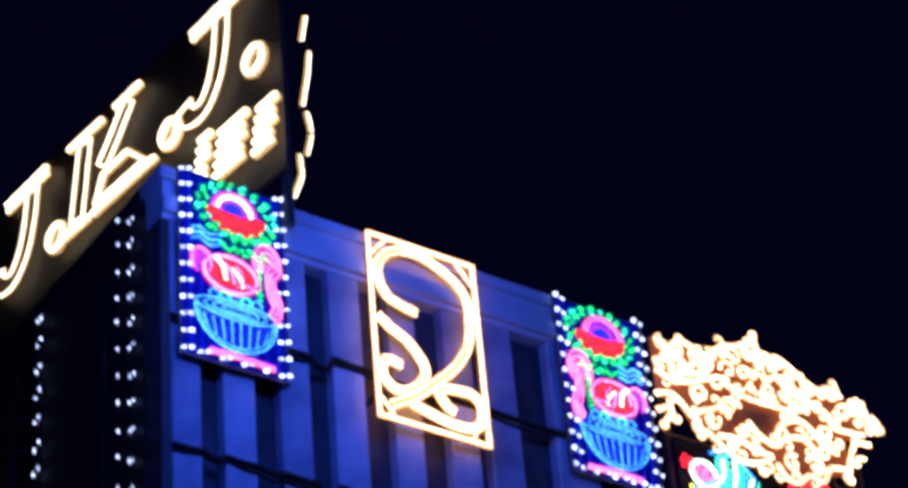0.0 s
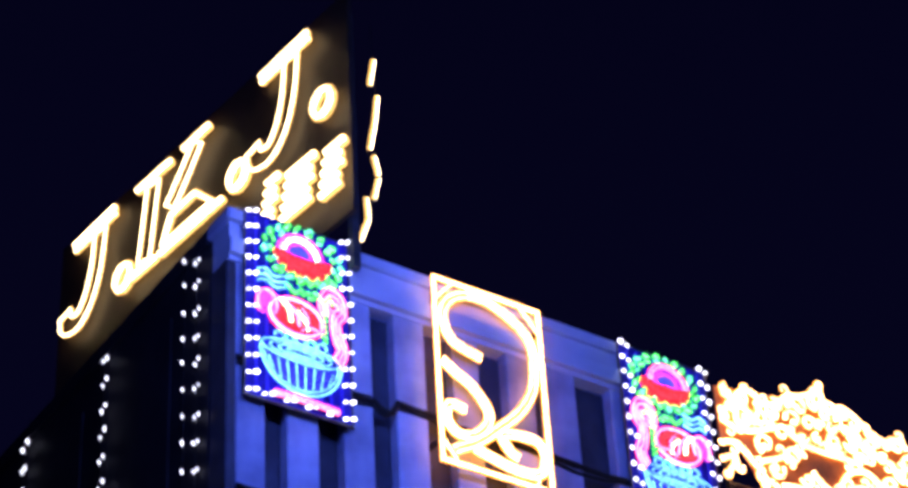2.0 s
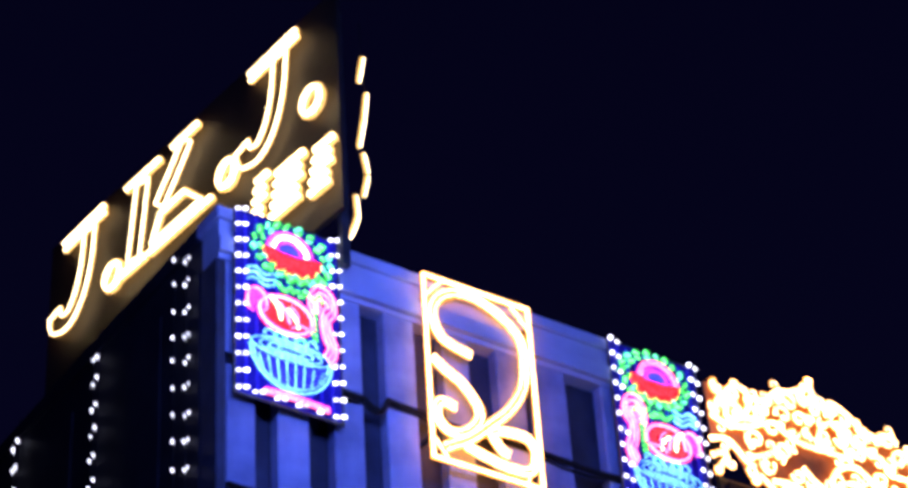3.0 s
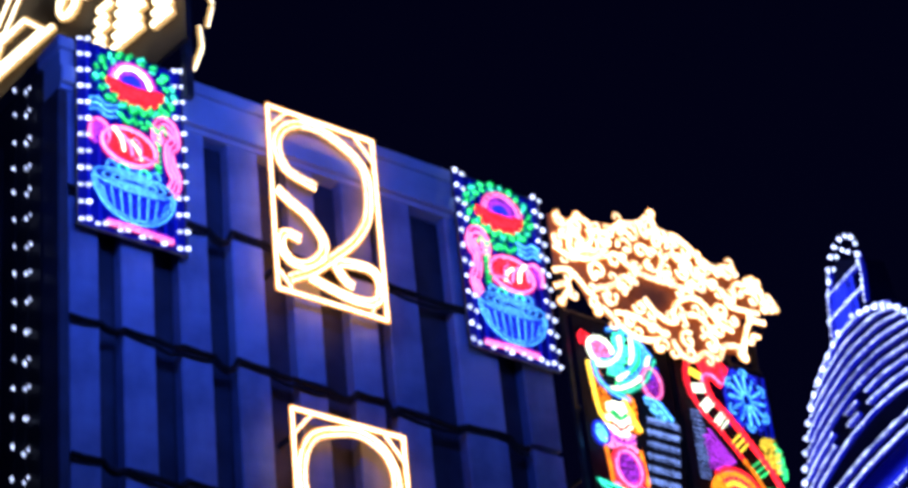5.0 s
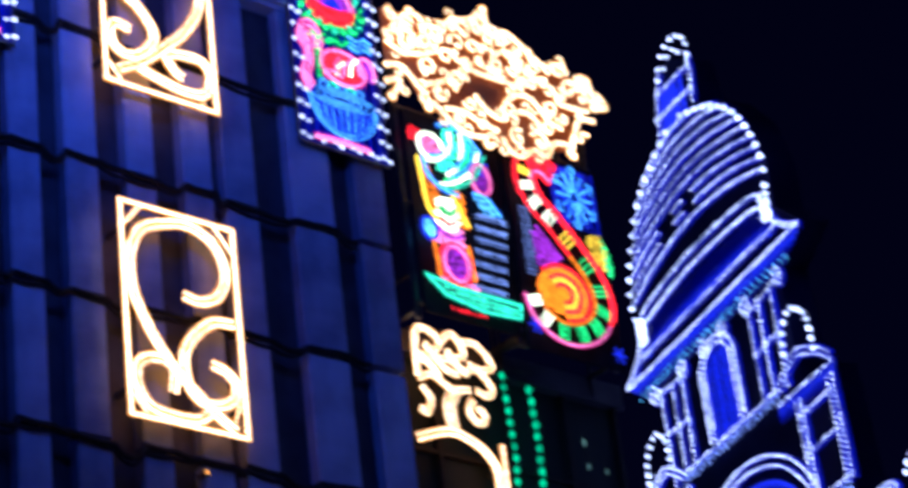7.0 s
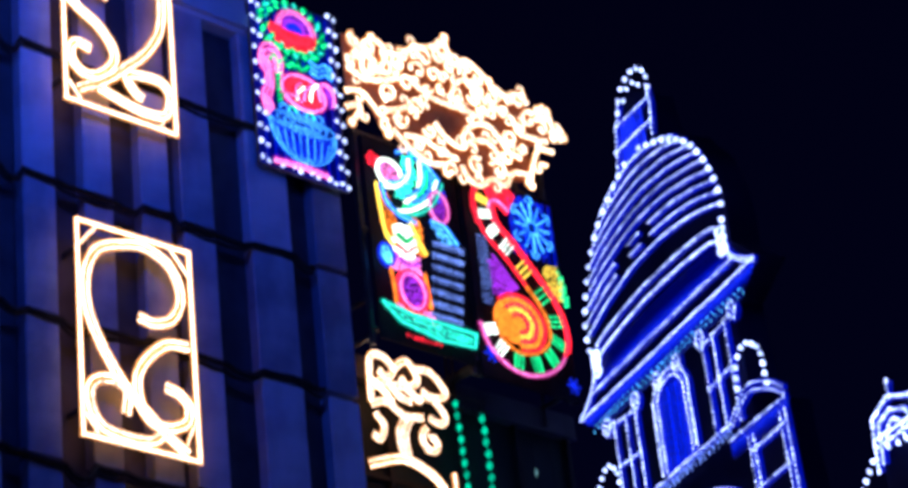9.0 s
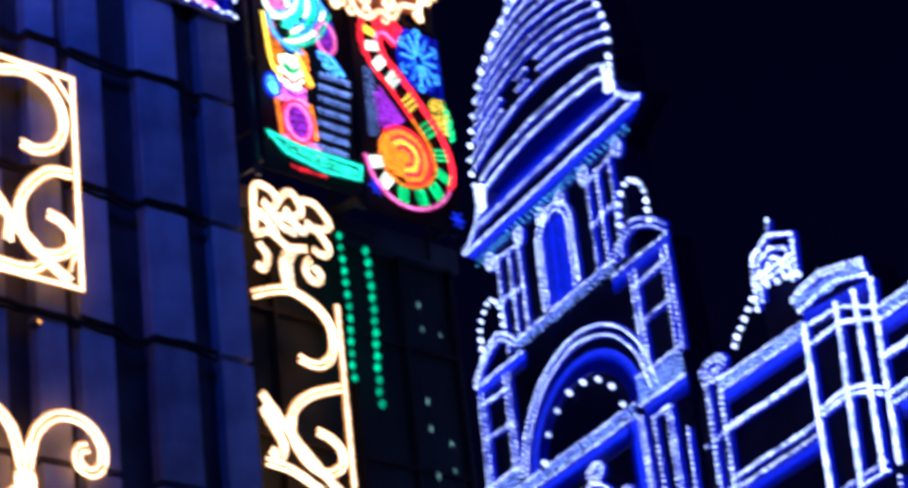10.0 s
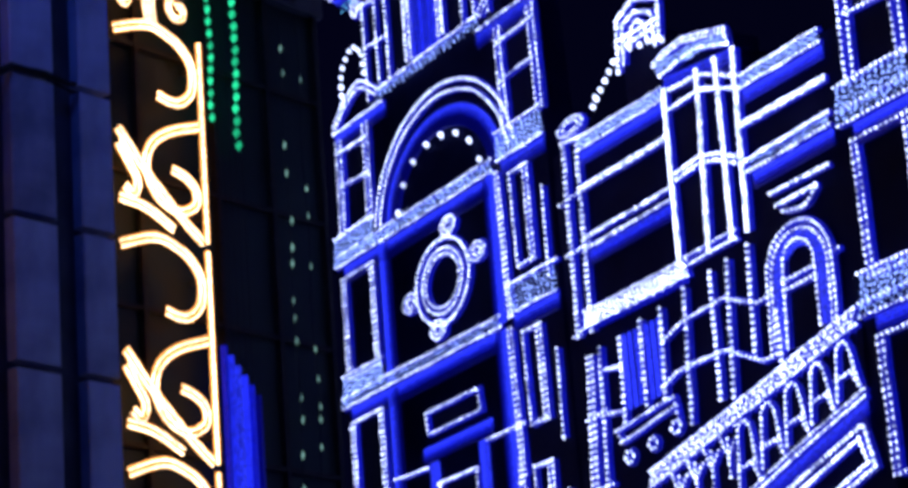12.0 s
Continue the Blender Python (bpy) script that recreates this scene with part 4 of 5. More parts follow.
# ---- cables slung over the cladding ----
for k in (7, 8, 9, 10):
    z = ROWS_Z[k] - 0.04
    s = tagged(empty("slung_cable", pose(0, FRONT - 0.07, 0)), "black cable slung along a joint of the cladding", "cable", "slung cables")
    p = []
    for (a, w), (b, w2) in zip(PIERS, PIERS[1:]):
        lift = 0.03 * math.sin(5 * a + k)
        p += [(a + w * t, z + lift + 0.012 * math.sin(9 * (a + w * t))) for t in (0.0, 0.35, 0.7, 1.0)]
        p += [(a + w + (b - a - w) * t, z + lift - (0.07 + 0.05 * math.sin(3 * b + k)) * 4 * t * (1 - t)) for t in (0.25, 0.5, 0.75)]
    part("cable", tube(p, 0.034, 0.0, 6), CABLE, s)
    part("cable", tube([(x, q - 0.05 - 0.03 * math.sin(4 * x)) for x, q in p], 0.022, 0.015, 5), CABLE, s)

# ---- the illuminated palace front across the side street ----
ALONG = Vector((-0.32288, -0.94644, 0.0))
C0 = 0.82  # middle of a tower
palace_pose = Matrix.Translation((22.8, 19.5, 0)) @ Matrix(((ALONG.x, -ALONG.y, 0, 0), (ALONG.y, ALONG.x, 0, 0), (0, 0, 1, 0), (0, 0, 0, 1)))


def both(p):
    return [p, mirrored(p, C0)]


def hatch(x0, x1, z, h, n):
    """A saw-tooth line, as bulbs are laid along a cornice."""
    return [(x0 + (x1 - x0) * k / n, z + (h if k % 2 else 0)) for k in range(n + 1)]


def light_tower(m, base=-0.12):
    thing = tagged(empty("light_tower", m), "domed tower front outlined in blue and white bulb strings", "tower", "light towers")

    def tier(name, right, label):
        """One storey of the front, from the outline of its right half."""
        return part(name, slab([(2 * C0 - x, z) for x, z in right[::-1]] + right, 0.06, 0.5), STONE, thing, label)

    lower = tier("base_storey", [(3.4, base), (3.3, 11.5)], "dark board facing of the lower storeys")
    arch_tier = tier("arch_tier", [(3.3, 11.5), (3.2, 13.55)], "dark board facing round the large arch")
    belfry = tier("belfry", [(2.6, 13.55), (2.55, 15.2)], "dark board belfry facing")
    dome = tier("dome", [(2.6, 15.2), (3.25, 15.5), (2.75, 15.95), (2.78, 16.6), (2.5, 17.4), (2.0, 18.0), (1.45, 18.3)], "dark board dome facing")
    lantern = tier("lantern", [(1.42, 18.3), (1.3, 19.1), (0.9, 19.35)], "dark board lantern facing")
    part("back_frame", joined(*[box(x - 0.05, 0.5, base, x + 0.05, 0.6, 13.0) for x in (-1.0, 0.8, 2.3)], *[box(-1.2, 0.5, z, 2.3, 0.58, z + 0.08) for z in (3, 6, 9, 12)]), STEEL, thing)
    white = []
    # lantern
    white += [line((0.38, 18.25), (0.5, 18.9), (0.66, 19.25)), line((1.42, 18.35), (1.5, 18.8), (1.46, 19.1)), line((0.4, 18.62), (1.44, 18.55)), line((0.5, 18.98), (1.48, 18.9))]
    strings("bulb_string", white, TOWER_WHITE, lantern)
    bulb_parts(arc(1.08, 19.1, 0.45, 0.42, -10, 175, 12), 0.17, 0.036, TOWER_WHITE, lantern)
    bulb_parts(arc(1.06, 19.15, 0.24, 0.2, 20, 160, 8), 0.16, 0.03, TOWER_WHITE, lantern)
    for k in range(7):
        part("blue_rope", tube([(0.5 + 0.11 * k, 18.3), (0.5 + 0.11 * k, 18.98)], 0.025, 0.02), BLUE, lantern)
    # dome
    edge = curve([(-1.05, 16.05), (-1.15, 16.6), (-0.95, 17.2), (-0.55, 17.75), (0.05, 18.12), (0.6, 18.32)])
    for p in both(edge):
        bulb_parts(p, 0.2, 0.045, TOWER_WHITE, dome)
    for k in range(9):
        z = 16.5 + 0.2 * k
        z -= 0.012 * k
        half = 1.9 * math.sqrt(max(0.0, 1 - (abs(z - 16.35) / 2.0) ** 2.2))
        p = [(C0 + half * t, z + (0.34 - 0.008 * k) * (1 - t * t)) for t in np.linspace(-1, 1, 25)]
        if k in (1, 2):
            strings("dome_band", [p[:7], p[9:12], p[13:]], TOWER_WHITE, dome, step=0.06, r=0.017, long=1.5)
        else:
            strings("dome_band", [p], TOWER_WHITE, dome, step=0.06, r=0.016, long=1.5)
    for z in (16.0, 16.2):
        p = arc(C0, z, 1.75, 0.22, 0, 180, 24)
        strings("drum_band", [p], TOWER_WHITE, dome, r=0.021)
    # blue glow under the drum, drawn as ropes that get fainter
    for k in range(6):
        part("blue_rope", tube(arc(C0, 15.62 + 0.06 * k, 1.8 + 0.02 * k, 0.1 + 0.01 * k, 0, 180, 18), 0.025, 0.02), GLOW_FADE[k], dome, "deep blue glow laid in rope lights")
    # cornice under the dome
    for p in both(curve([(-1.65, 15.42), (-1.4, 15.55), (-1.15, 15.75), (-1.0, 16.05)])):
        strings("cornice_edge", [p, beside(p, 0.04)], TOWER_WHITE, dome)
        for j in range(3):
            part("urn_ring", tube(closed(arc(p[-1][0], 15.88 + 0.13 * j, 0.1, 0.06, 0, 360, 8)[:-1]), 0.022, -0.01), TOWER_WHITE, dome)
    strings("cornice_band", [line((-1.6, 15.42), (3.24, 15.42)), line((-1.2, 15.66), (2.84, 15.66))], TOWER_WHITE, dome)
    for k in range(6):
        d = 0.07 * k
        part("blue_rope", tube([(-1.55 + d, 15.36 - 0.05 * k), (3.19 - d, 15.36 - 0.05 * k)], 0.025, 0.02), GLOW_FADE[k], dome, "deep blue glow laid in rope lights")
    strings("cornice_band", [hatch(-1.3, 2.94, 15.1, 0.12, 60)], CYAN, dome, step=0.09, r=0.014)
    for x in (-0.95, -0.1, 0.55, 1.09, 1.74, 2.6):
        strings("bracket_string", [closed(arc(x, 15.02, 0.1, 0.12, 0, 360, 10)[:-1]), arc(x, 14.98, 0.05, 0.06, 0, 180, 6)], TOWER_WHITE, dome, step=0.06)
    # belfry
    for x, z0, z1 in ((-0.75, 13.6, 15.0), (-0.42, 13.65, 14.95), (-0.14, 13.7, 14.85), (0.36, 13.8, 14.7)):
        for p in both(line((x, z0), (x, z1))):
            strings("column_string", [p], TOWER_WHITE, belfry)
    for p in both(line((-0.85, 14.98), (-0.05, 14.9))) + both(line((-0.75, 14.35), (-0.14, 14.3))):
        strings("column_cap", [p], TOWER_WHITE, belfry)
    for k in range(2):
        strings("arch_string", [line((0.34 + 0.12 * k, 13.75)) + arc(C0, 14.62, 0.48 - 0.12 * k, 0.42 - 0.1 * k, 180, 0, 16) + line((1.3 - 0.12 * k, 13.75))], TOWER_WHITE, belfry)
    for k in range(7):
        part("blue_rope", tube([(0.5 + 0.107 * k, 13.7), (0.5 + 0.107 * k, 14.85)], 0.025, 0.02), BLUE_MID, belfry)
    # curved gables on both shoulders
    for s in range(2):
        for p in both(curve([(-1.76, 13.58), (-1.45, 13.8), (-1.0, 13.95), (-0.55, 13.72)])):
            strings("gable_string", [p if s == 0 else [(x, z - 0.1) for x, z in p]], TOWER_WHITE, belfry)
    for p in both(line((-1.76, 13.45), (-0.4, 13.45))):
        strings("gable_string", [p], TOWER_WHITE, belfry)
        for k in range(4):
            part("blue_rope", tube([(x, z - 0.05 - 0.05 * k) for x, z in p], 0.025, 0.02), GLOW_FADE[k], belfry)
    for p in both(curve([(-1.45, 13.9), (-1.42, 14.25), (-1.1, 14.48), (-0.85, 14.3), (-0.8, 14.0)])):
        bulb_parts(p, 0.13, 0.045, TOWER_WHITE, belfry)
        bulb_parts([(p[0][0], p[0][1] - 0.12), p[3]], 0.1, 0.035, TOWER_WHITE, belfry)
    strings("belfry_sill", [line((-0.5, 13.66), (2.14, 13.66))], TOWER_WHITE, belfry)
    strings("sill_teeth", [hatch(-0.5, 2.14, 13.5, 0.14, 44)], TEETH, belfry)
    # arch tier
    for x in (-1.75, -1.62, -0.98, -0.86):
        for p in both(line((x, 11.95), (x + 0.02, 13.3))):
            strings("pilaster_string", [p], TOWER_WHITE, arch_tier)
    for p in both(line((-1.65, 12.65), (-0.9, 12.62))) + both(line((-1.65, 13.15), (-0.9, 13.12))):
        strings("pilaster_bar", [p], TOWER_WHITE, arch_tier)
    for rx, rz in ((1.76, 1.5), (1.62, 1.37)):
        strings("arch_string", [arc(0.96, 11.6, rx, rz, 8, 172, 34)], TOWER_WHITE, arch_tier)
    # blue glow inside the arch, its fall-off drawn by fainter ropes
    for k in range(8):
        part("blue_rope", tube(arc(0.94, 11.6, 1.45 - 0.04 * k, 1.18 - 0.035 * k, 4, 176, 30), 0.025, 0.02), GLOW_FADE[max(0, k - 1)], arch_tier, "deep blue glow laid in rope lights")
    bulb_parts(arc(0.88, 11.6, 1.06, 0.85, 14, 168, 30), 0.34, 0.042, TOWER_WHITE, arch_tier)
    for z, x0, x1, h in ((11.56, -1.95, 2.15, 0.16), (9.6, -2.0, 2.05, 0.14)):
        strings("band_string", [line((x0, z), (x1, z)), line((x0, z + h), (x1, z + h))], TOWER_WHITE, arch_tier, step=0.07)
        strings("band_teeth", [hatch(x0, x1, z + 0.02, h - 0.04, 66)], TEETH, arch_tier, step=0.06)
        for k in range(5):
            part("blue_rope", tube([(x0 + 0.2, z - 0.06 - 0.05 * k), (x1 - 0.1, z - 0.06 - 0.05 * k)], 0.025, 0.02), GLOW_FADE[k], arch_tier)
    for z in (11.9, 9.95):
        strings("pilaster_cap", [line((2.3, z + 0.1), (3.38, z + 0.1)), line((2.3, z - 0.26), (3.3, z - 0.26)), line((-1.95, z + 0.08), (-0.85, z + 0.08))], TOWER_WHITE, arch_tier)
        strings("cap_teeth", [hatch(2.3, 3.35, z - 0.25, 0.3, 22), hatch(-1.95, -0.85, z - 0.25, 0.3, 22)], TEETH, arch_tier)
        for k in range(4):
            part("blue_rope", tube([(2.35, z - 0.32 - 0.05 * k), (3.3, z - 0.32 - 0.05 * k)], 0.025, 0.02), GLOW_FADE[k], arch_tier)
    # lower storeys
    for z0, z1 in ((9.95, 11.35), (8.0, 9.35), (5.9, 7.7), (3.5, 5.6)):
        for x in (-1.8, -1.72, -1.02, -0.94):
            strings("pilaster_string", [line((x, z0), (x, z1))], TOWER_WHITE, lower)
        for x in (2.24, 2.31):
            strings("pilaster_string", [line((x + 0.03, z0 - 0.3), (x - 0.02, z1 + 0.15))], TOWER_WHITE, lower)
        for x in (2.56, 2.86, 2.95):
            strings("pilaster_string", [line((x, z0 + 0.25), (x - 0.03, z1 + 0.05))], TOWER_WHITE, lower)
        strings("pilaster_bar", [line((-1.72, z1), (-1.02, z1)), line((-1.72, z0), (-1.02, z0)), line((2.56, z0 + 0.25), (2.9, z0 + 0.28)), line((2.54, z1 + 0.05), (2.86, z1 + 0.05))], TOWER_WHITE, lower)
        strings("outer_string", [line((3.2, z0 - 0.05), (3.22, z1 - 0.35))], TOWER_WHITE, lower)
        # glow beside the pilasters, drawn as blue ropes fading inwards
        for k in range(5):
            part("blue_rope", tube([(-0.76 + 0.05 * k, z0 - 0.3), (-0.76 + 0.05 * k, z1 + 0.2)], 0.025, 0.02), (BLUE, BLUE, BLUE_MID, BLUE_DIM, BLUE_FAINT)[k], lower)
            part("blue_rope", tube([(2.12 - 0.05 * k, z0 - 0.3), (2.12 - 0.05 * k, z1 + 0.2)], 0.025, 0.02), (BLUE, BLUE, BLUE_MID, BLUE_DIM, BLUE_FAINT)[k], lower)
    # wreath
    for rx, rz in ((0.42, 0.34), (0.5, 0.42), (0.66, 0.55)):
        strings("wreath_string", [closed(arc(C0 - 0.02, 10.56, rx, rz, 0, 360, 30)[:-1])], TOWER_WHITE, lower, step=0.06)
    for a in (8, 76, 188, 256):
        cx, cz = C0 + 0.86 * math.cos(radians(a)), 10.6 + 0.64 * math.sin(radians(a))
        strings("wreath_knot", [closed(arc(cx, cz, 0.18, 0.12, 0, 360, 10)[:-1]), closed(arc(cx, cz, 0.1, 0.06, 0, 360, 8)[:-1])], TOWER_WHITE, lower, step=0.06)
    # tablet and door below
    strings("tablet_string", [closed([(0.14, 9.0), (1.42, 9.0), (1.45, 8.72), (0.16, 8.72)])], TOWER_WHITE, lower)
    for k in range(4):
        part("blue_rope", tube([(0.0, 8.55 - 0.05 * k), (1.64, 8.55 - 0.05 * k)], 0.025, 0.02), GLOW_FADE[k], lower)
        for p in both(line((0.15 + 0.05 * k, 4.0), (0.15 + 0.05 * k, 8.35))):
            part("blue_rope", tube(p, 0.025, 0.02), BLUE, lower)
    strings("door_string", [line((0.35, 8.05), (1.28, 8.05)), line((-0.75, 8.35), (0.1, 8.3)), line((1.54, 8.32), (2.4, 8.32)), line((0.38, 4.0), (0.38, 8.0)), line((1.26, 4.0), (1.26, 8.0))], TOWER_WHITE, lower)
    return thing


light_tower(palace_pose)
light_tower(palace_pose @ Matrix.Translation((10.5, 0, -1.75)), 1.63)

wing = tagged(empty("light_wing", palace_pose), "palace wing front outlined in blue and white bulb strings between towers", "building")
part("facing", slab([(3.36, -0.12), (8.6, -0.12), (8.6, 10.9), (7.05, 10.92), (7.0, 11.3), (3.36, 11.32)], 0.08, 0.5), STONE, wing, "dark board facing")
for x in (3.7, 3.97):
    strings("pilaster_string", [line((x - 0.03, 9.0), (x + 0.02, 11.3)), line((x + 0.01, 9.0), (x + 0.06, 11.3))], TOWER_WHITE, wing)
for x, low in ((5.76, 5.72), (6.38, 6.25), (6.71, 6.66), (7.03, 6.94)):
    strings("pilaster_string", [line((low, 9.25), (x, 11.25)), line((low + 0.035, 9.25), (x + 0.035, 11.25))], TOWER_WHITE, wing, step=0.045, r=0.023)
# cornice, middle ledge and lower ledge: the stretch beyond the turret sits lower
for x0, x1, top, mid, low in ((4.05, 5.72, 11.3, 10.69, 10.12), (7.12, 8.42, 10.92, 10.37, 10.0)):
    strings("cornice_string", [line((x0, top - 0.14), (x1, top - 0.14)), line((x0, top), (x1, top))], TOWER_WHITE, wing, step=0.06)
    strings("cornice_teeth", [hatch(x0, x1, top - 0.12, 0.1, 40)], TEETH, wing, step=0.06)
    for k in range(3):
        part("blue_rope", tube([(x0, top - 0.2 - 0.05 * k), (x1, top - 0.2 - 0.05 * k)], 0.025, 0.02), GLOW_FADE[k], wing)
    strings("ledge_string", [line((x0 - 0.05, mid - 0.01), (x1, mid)), line((x0 - 0.05, mid + 0.02), (x1, mid + 0.03))], TOWER_WHITE, wing, r=0.023)
    strings("ledge_string", [line((x0 - 0.05, low - 0.02), (x1, low + 0.02)), line((x0 - 0.05, low - 0.15), (x1, low - 0.11))], TOWER_WHITE, wing, r=0.023)
    if x0 > 7:
        strings("ledge_teeth", [hatch(x0, x1, low - 0.12, 0.1, 44)], TEETH, wing, step=0.07)
    for k in range(4):
        part("blue_rope", tube([(x0, low - 0.2 - 0.045 * k), (x1, low - 0.18 - 0.045 * k)], 0.025, 0.02), GLOW_FADE[k], wing)
strings("pilaster_cap", [line((3.55, 10.64), (4.1, 10.68)), line((3.6, 10.0), (4.1, 10.02)), line((3.6, 9.03), (4.05, 9.1)), closed(arc(3.92, 11.5, 0.27, 0.1, 0, 360, 14)[:-1]), closed(arc(3.92, 11.5, 0.16, 0.06, 0, 360, 10)[:-1]), line((3.7, 11.36), (4.2, 11.3))], TOWER_WHITE, wing)
# parapet turret above the pilasters
turret = part("turret", slab([(5.62, 11.3), (7.0, 11.2), (7.0, 11.46), (6.2, 11.68), (5.84, 11.66), (5.62, 11.56)], 0.06, 0.4), STONE, wing, "dark board turret facing")
strings("turret_string", [line((5.64, 11.58), (5.8, 11.64), (6.2, 11.66), (6.92, 11.48)), line((5.66, 11.62), (5.82, 11.69), (6.2, 11.71), (6.94, 11.53)), line((6.95, 11.5), (6.97, 11.34)), line((5.66, 11.58), (5.74, 11.43)), line((5.74, 11.43), (6.4, 11.5), (6.96, 11.34)),
                          line((5.8, 11.22), (6.4, 11.2), (7.03, 10.95)), line((5.86, 11.0), (6.4, 11.02), (7.06, 10.8)), line((5.85, 10.25), (6.29, 10.3), (6.59, 10.22), (6.93, 10.07)), line((5.85, 10.18), (6.29, 10.23), (6.59, 10.15), (6.93, 10.0))], TOWER_WHITE, turret, r=0.024)
strings("turret_teeth", [[(5.7 + 0.026 * k, 11.5 + 0.04 * (k % 2) * 3 - 0.0025 * k) for k in range(48)]], TEETH, turret, step=0.06)
for k in range(4):
    part("blue_rope", tube([(5.78, 11.38 - 0.055 * k), (6.98, 11.26 - 0.06 * k)], 0.025, 0.02), GLOW_FADE[k], turret)

strings("base_string", [hatch(3.85, 5.85, 9.08, 0.16, 50), line((3.85, 9.08), (5.85, 9.1)), line((3.85, 9.26), (5.85, 9.28)), line((5.85, 9.3), (6.75, 9.32)), line((5.85, 9.2), (6.75, 9.22))], TOWER_WHITE, wing, step=0.055)
strings("sign_ledge", [line((7.38, 9.5), (8.32, 9.5)), line((7.45, 9.34), (8.1, 9.36)), curve([(7.55, 9.25), (7.9, 9.2), (8.1, 9.34)])], TOWER_WHITE, wing, r=0.023)
# storey below
for x, low, z0, z1 in ((3.82, 3.68, 7.2, 8.72), (3.9, 3.77, 7.2, 8.72), (4.06, 3.98, 7.2, 8.78), (4.47, 4.42, 7.82, 8.77), (4.88, 4.86, 7.9, 8.85), (5.28, 5.21, 7.88, 8.88), (5.73, 5.63, 7.5, 8.97), (6.21, 6.17, 7.63, 9.0), (6.53, 6.36, 7.3, 9.04), (6.9, 6.82, 7.9, 9.1), (7.23, 7.22, 7.54, 8.27)):
    strings("pilaster_string", [line((low, z0), (x, z1)), line((low + 0.03, z0), (x + 0.03, z1))], TOWER_WHITE, wing, r=0.016)
for k in range(7):
    part("blue_rope", tube([(4.52 + 0.11 * k, 7.95), (4.52 + 0.11 * k, 8.8)], 0.025, 0.02), BLUE, wing)
strings("ledge_string", [line((5.3, 8.52), (5.67, 8.63), (6.4, 8.67), (6.97, 8.45), (7.17, 8.47)), line((5.2, 8.02), (5.5, 8.12), (6.36, 8.12), (6.95, 7.84), (7.1, 7.84)), line((4.15, 8.5), (4.45, 8.45)), line((4.05, 8.0), (4.45, 7.95)), line((4.24, 7.76), (5.37, 7.87)), line((4.32, 7.61), (5.4, 7.76)), line((4.24, 7.76), (4.34, 7.62)), line((5.37, 7.87), (5.42, 7.6)), line((3.7, 8.02), (4.1, 8.04)), line((3.8, 7.2), (4.1, 7.2))], TOWER_WHITE, wing)
strings("corbel", [closed(arc(x, z, 0.08, 0.07, 0, 360, 8)[:-1]) for x, z in ((4.46, 7.43), (4.91, 7.46), (5.36, 7.54))], TOWER_WHITE, wing)
# arched window
window = part("arched_window", slab(line((7.1, 7.85)) + arc(7.68, 8.6, 0.55, 0.52, 180, 0, 14) + line((8.22, 7.95)), 0.05, 0.078), STONE, wing, "dark board window facing")
for w, top in ((0.52, 9.1), (0.45, 9.02), (0.25, 8.92)):
    strings("window_string", [line((7.62 - w, 7.85)) + arc(7.68, top - w * 0.95, w, w * 0.95, 180, 0, 18) + line((7.66 + w, 7.95))], TOWER_WHITE, window, step=0.06)
for k in range(4):
    w = 0.41 - 0.04 * k
    part("blue_rope", tube(line((7.62 - w, 7.85)) + arc(7.68, 8.98 - 0.04 * k - w * 0.95, w, w * 0.95, 180, 0, 16) + line((7.66 + w, 7.95)), 0.025, 0.02), BLUE, window)
strings("window_bar", [line((7.4, 8.44), (7.92, 8.46)), line((7.4, 8.54), (7.92, 8.56)), line((8.18, 8.6), (8.32, 8.62))], TOWER_WHITE, window)
# bay balcony with a rising rail and a row of loops
def rail(u):
    return 7.02 + 0.22 * (u - 4.85)


def foot(u):
    return 6.66 + 0.3 * (u - 6.74)


balcony = part("balcony", slab([(4.8, rail(4.8)), (8.42, rail(8.42)), (8.42, foot(8.42)), (5.9, foot(5.9)), (4.8, rail(4.8) - 0.5)], 0.05, 0.078), STONE, wing, "dark board balcony facing")
strings("balcony_rail", [[(u, rail(u) + (0.15 if k % 2 else 0.0)) for k, u in enumerate(np.linspace(4.8, 8.4, 66))], line((4.8, rail(4.8)), (8.42, rail(8.42))), line((4.8, rail(4.8) + 0.16), (8.42, rail(8.42) + 0.16)),
                         line((5.9, foot(5.9)), (8.42, foot(8.42))), line((5.9, foot(5.9) - 0.07), (8.42, foot(8.42) - 0.07))], TOWER_WHITE, balcony, step=0.055)
for k in range(5):
    x = 6.5 + 0.42 * k
    z0, z1 = foot(x) + 0.05, rail(x) - 0.05
    strings("balcony_loop", [line((x - 0.17, z0)) + arc(x, z1 - 0.17, 0.11, 0.15, 180, 0, 12) + line((x + 0.18, z0 + 0.08)), line((x - 0.14, z0 + 0.2), (x + 0.13, z0 + 0.24)), line((x + 0.1, z0 + 0.2), (x + 0.2, z0 + 0.02))], TOWER_WHITE, balcony, step=0.055)
for k in range(4):
    x = 5.2 + 0.3 * k
    strings("balcony_loop", [curve([(x, rail(x) - 0.05), (x + 0.1, rail(x) - 0.25), (x + 0.26, rail(x) - 0.12)]), line((x + 0.1, rail(x) - 0.5), (x + 0.12, rail(x) - 0.1))], TOWER_WHITE, balcony, step=0.055)
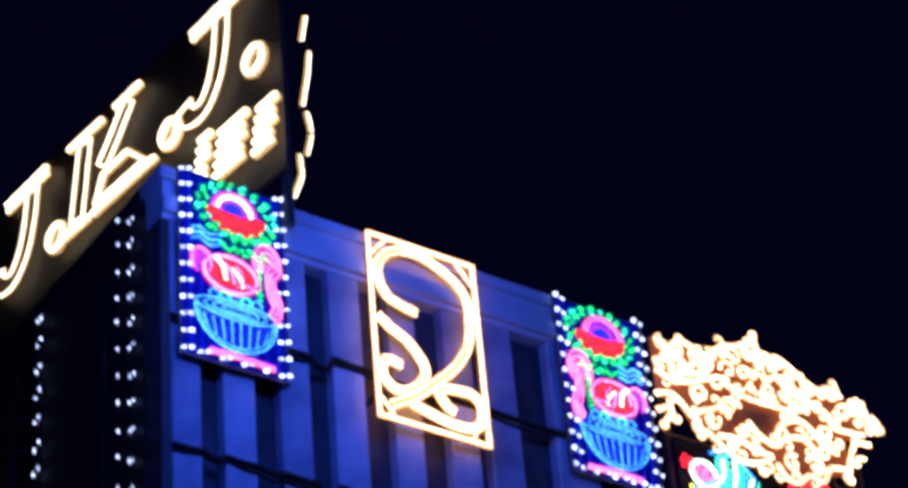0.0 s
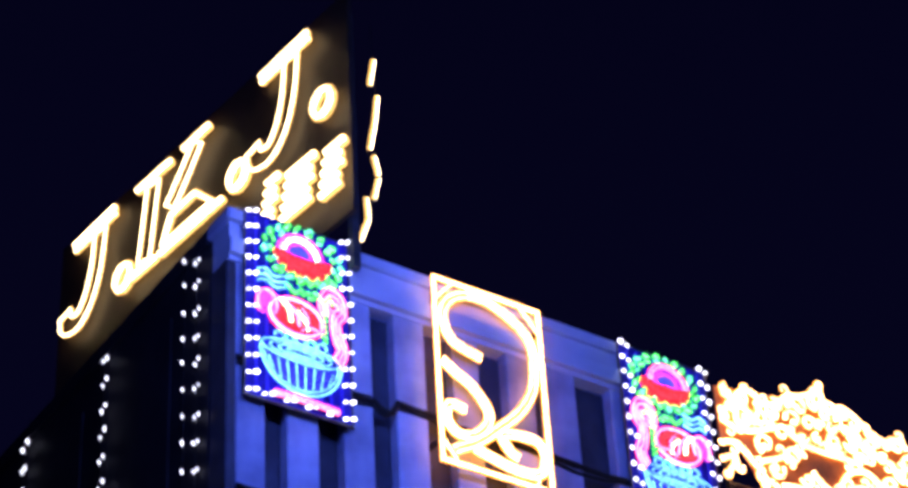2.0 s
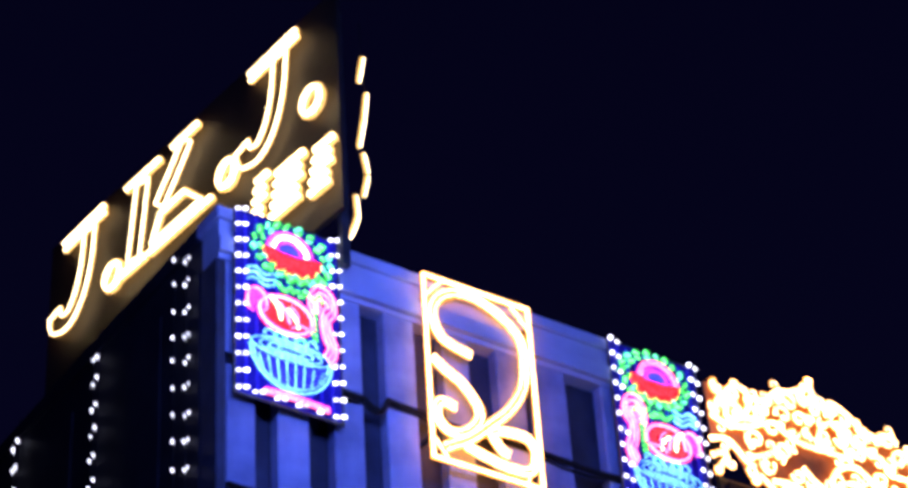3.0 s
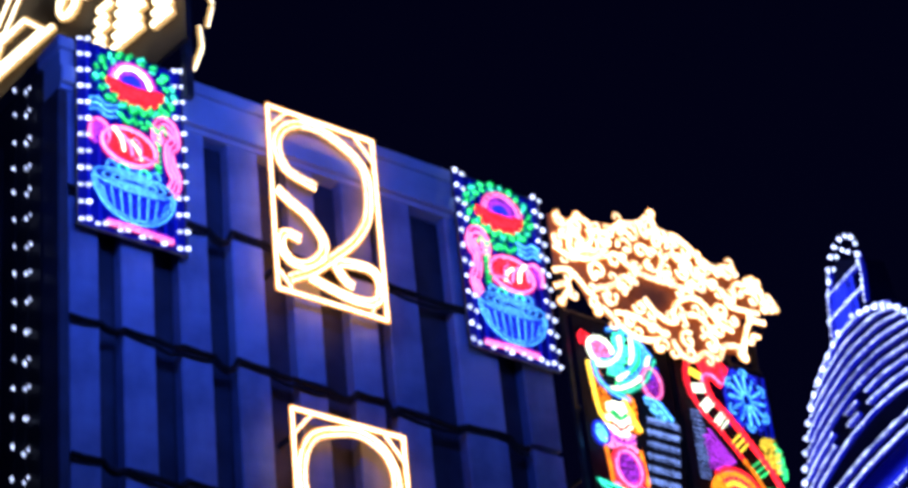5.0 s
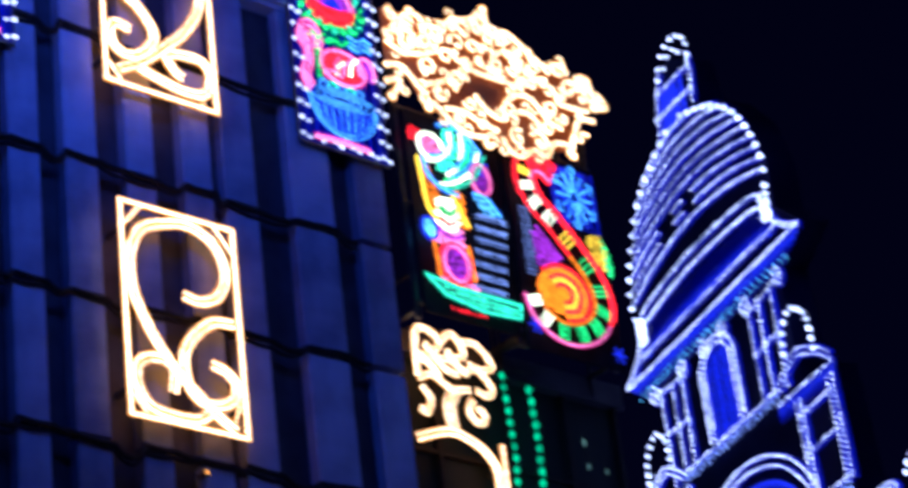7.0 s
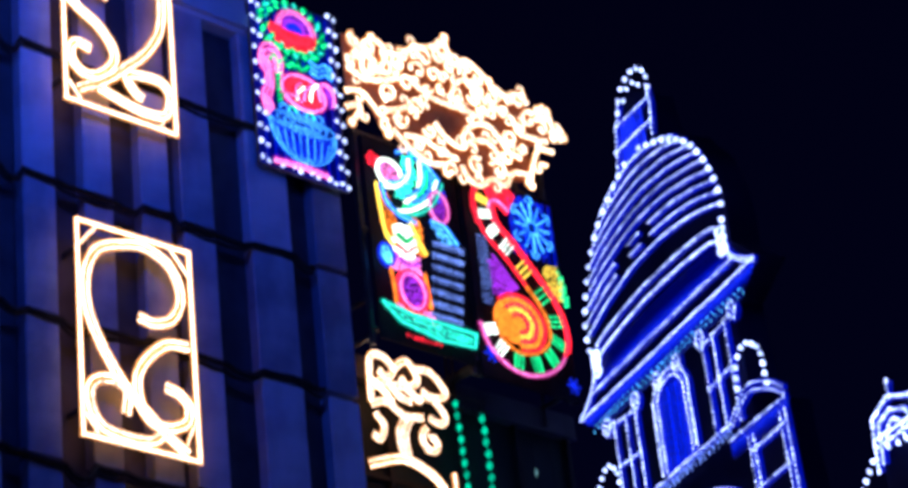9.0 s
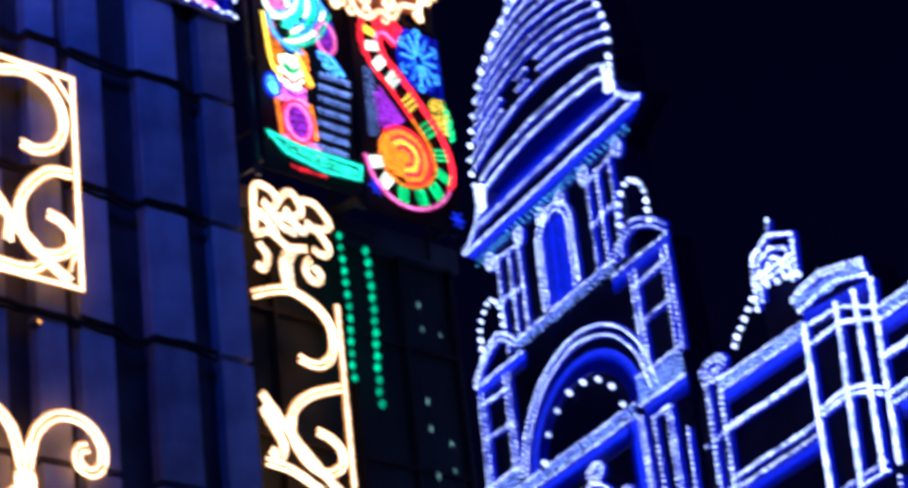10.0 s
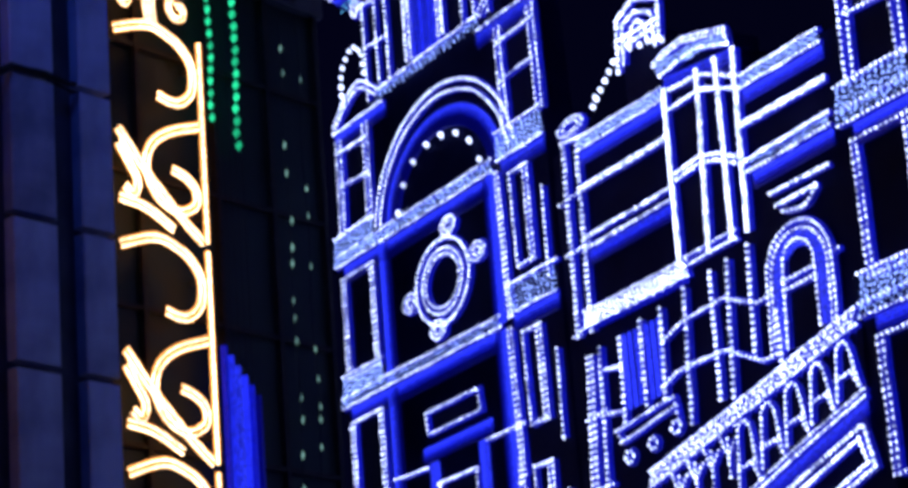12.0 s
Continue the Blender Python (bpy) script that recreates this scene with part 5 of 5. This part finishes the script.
for k in range(6):
    part("blue_rope", tube([(5.6, foot(5.6) - 0.13 - 0.05 * k), (8.4, foot(8.4) - 0.13 - 0.05 * k)], 0.025, 0.02), GLOW_FADE[k], balcony)
strings("lower_frame", [closed([(5.4, 5.95), (8.33, 6.82), (8.45, 6.38), (5.4, 5.5)]), closed([(5.5, 5.88), (8.25, 6.7), (8.36, 6.44), (5.5, 5.6)])], TOWER_WHITE, wing, r=0.024)
# small roof pinnacle behind the parapet
pin = tagged(empty("light_pinnacle", palace_pose @ Matrix.Translation((0, 0, -0.17))), "small open pinnacle outlined in white bulbs on the wing roof", "pinnacle")
part("post", box(4.95, 0.1, 11.3, 5.75, 0.3, 12.2), STONE, pin)
strings("bulb_string", [line((4.98, 11.95), (5.05, 12.55), (5.4, 12.68), (5.85, 12.5), (5.8, 12.05)), line((5.1, 12.0), (5.15, 12.45), (5.4, 12.52), (5.7, 12.4), (5.72, 12.0)), line((5.05, 12.2), (5.8, 12.2)), line((5.02, 12.3), (5.82, 12.28)), arc(5.42, 12.15, 0.16, 0.25, 0, 180, 10), line((5.4, 12.68), (5.45, 12.85))], TOWER_WHITE, pin, r=0.028)
for p in ([(4.92, 12.1), (4.52, 11.8)], [(4.5, 11.82), (4.44, 11.72)], [(5.25, 12.14), (5.45, 12.1)], [(5.6, 12.08), (5.85, 12.0)]):
    bulb_parts(p, 0.11, 0.042, TOWER_WHITE, pin)
part("guy_wire", tube([(4.94, 12.12), (4.3, 11.6)], 0.006, 0.02, 4), CABLE, pin)

# ---- cladding pieces of the shop front ----
for px, pw in PIERS:
    me = None
    for k, z in enumerate(ROWS_Z):
        z1 = min(z + 1.5, 17.3)
        if me is None or k == len(ROWS_Z) - 1:
            me = bpy.data.meshes.new("cladding_panel")
            v, f = box(0, 0, 0, pw, 0.16, z1 - z, 0.012)
            me.from_pydata(v, [], f)
            me.materials.append(CLADDING)
        ob = new("cladding_panel", me)
        ob.parent = shop
        ob.location = (px, FRONT - 0.04 + 0.004 * math.sin(7 * k + 3 * px), z)
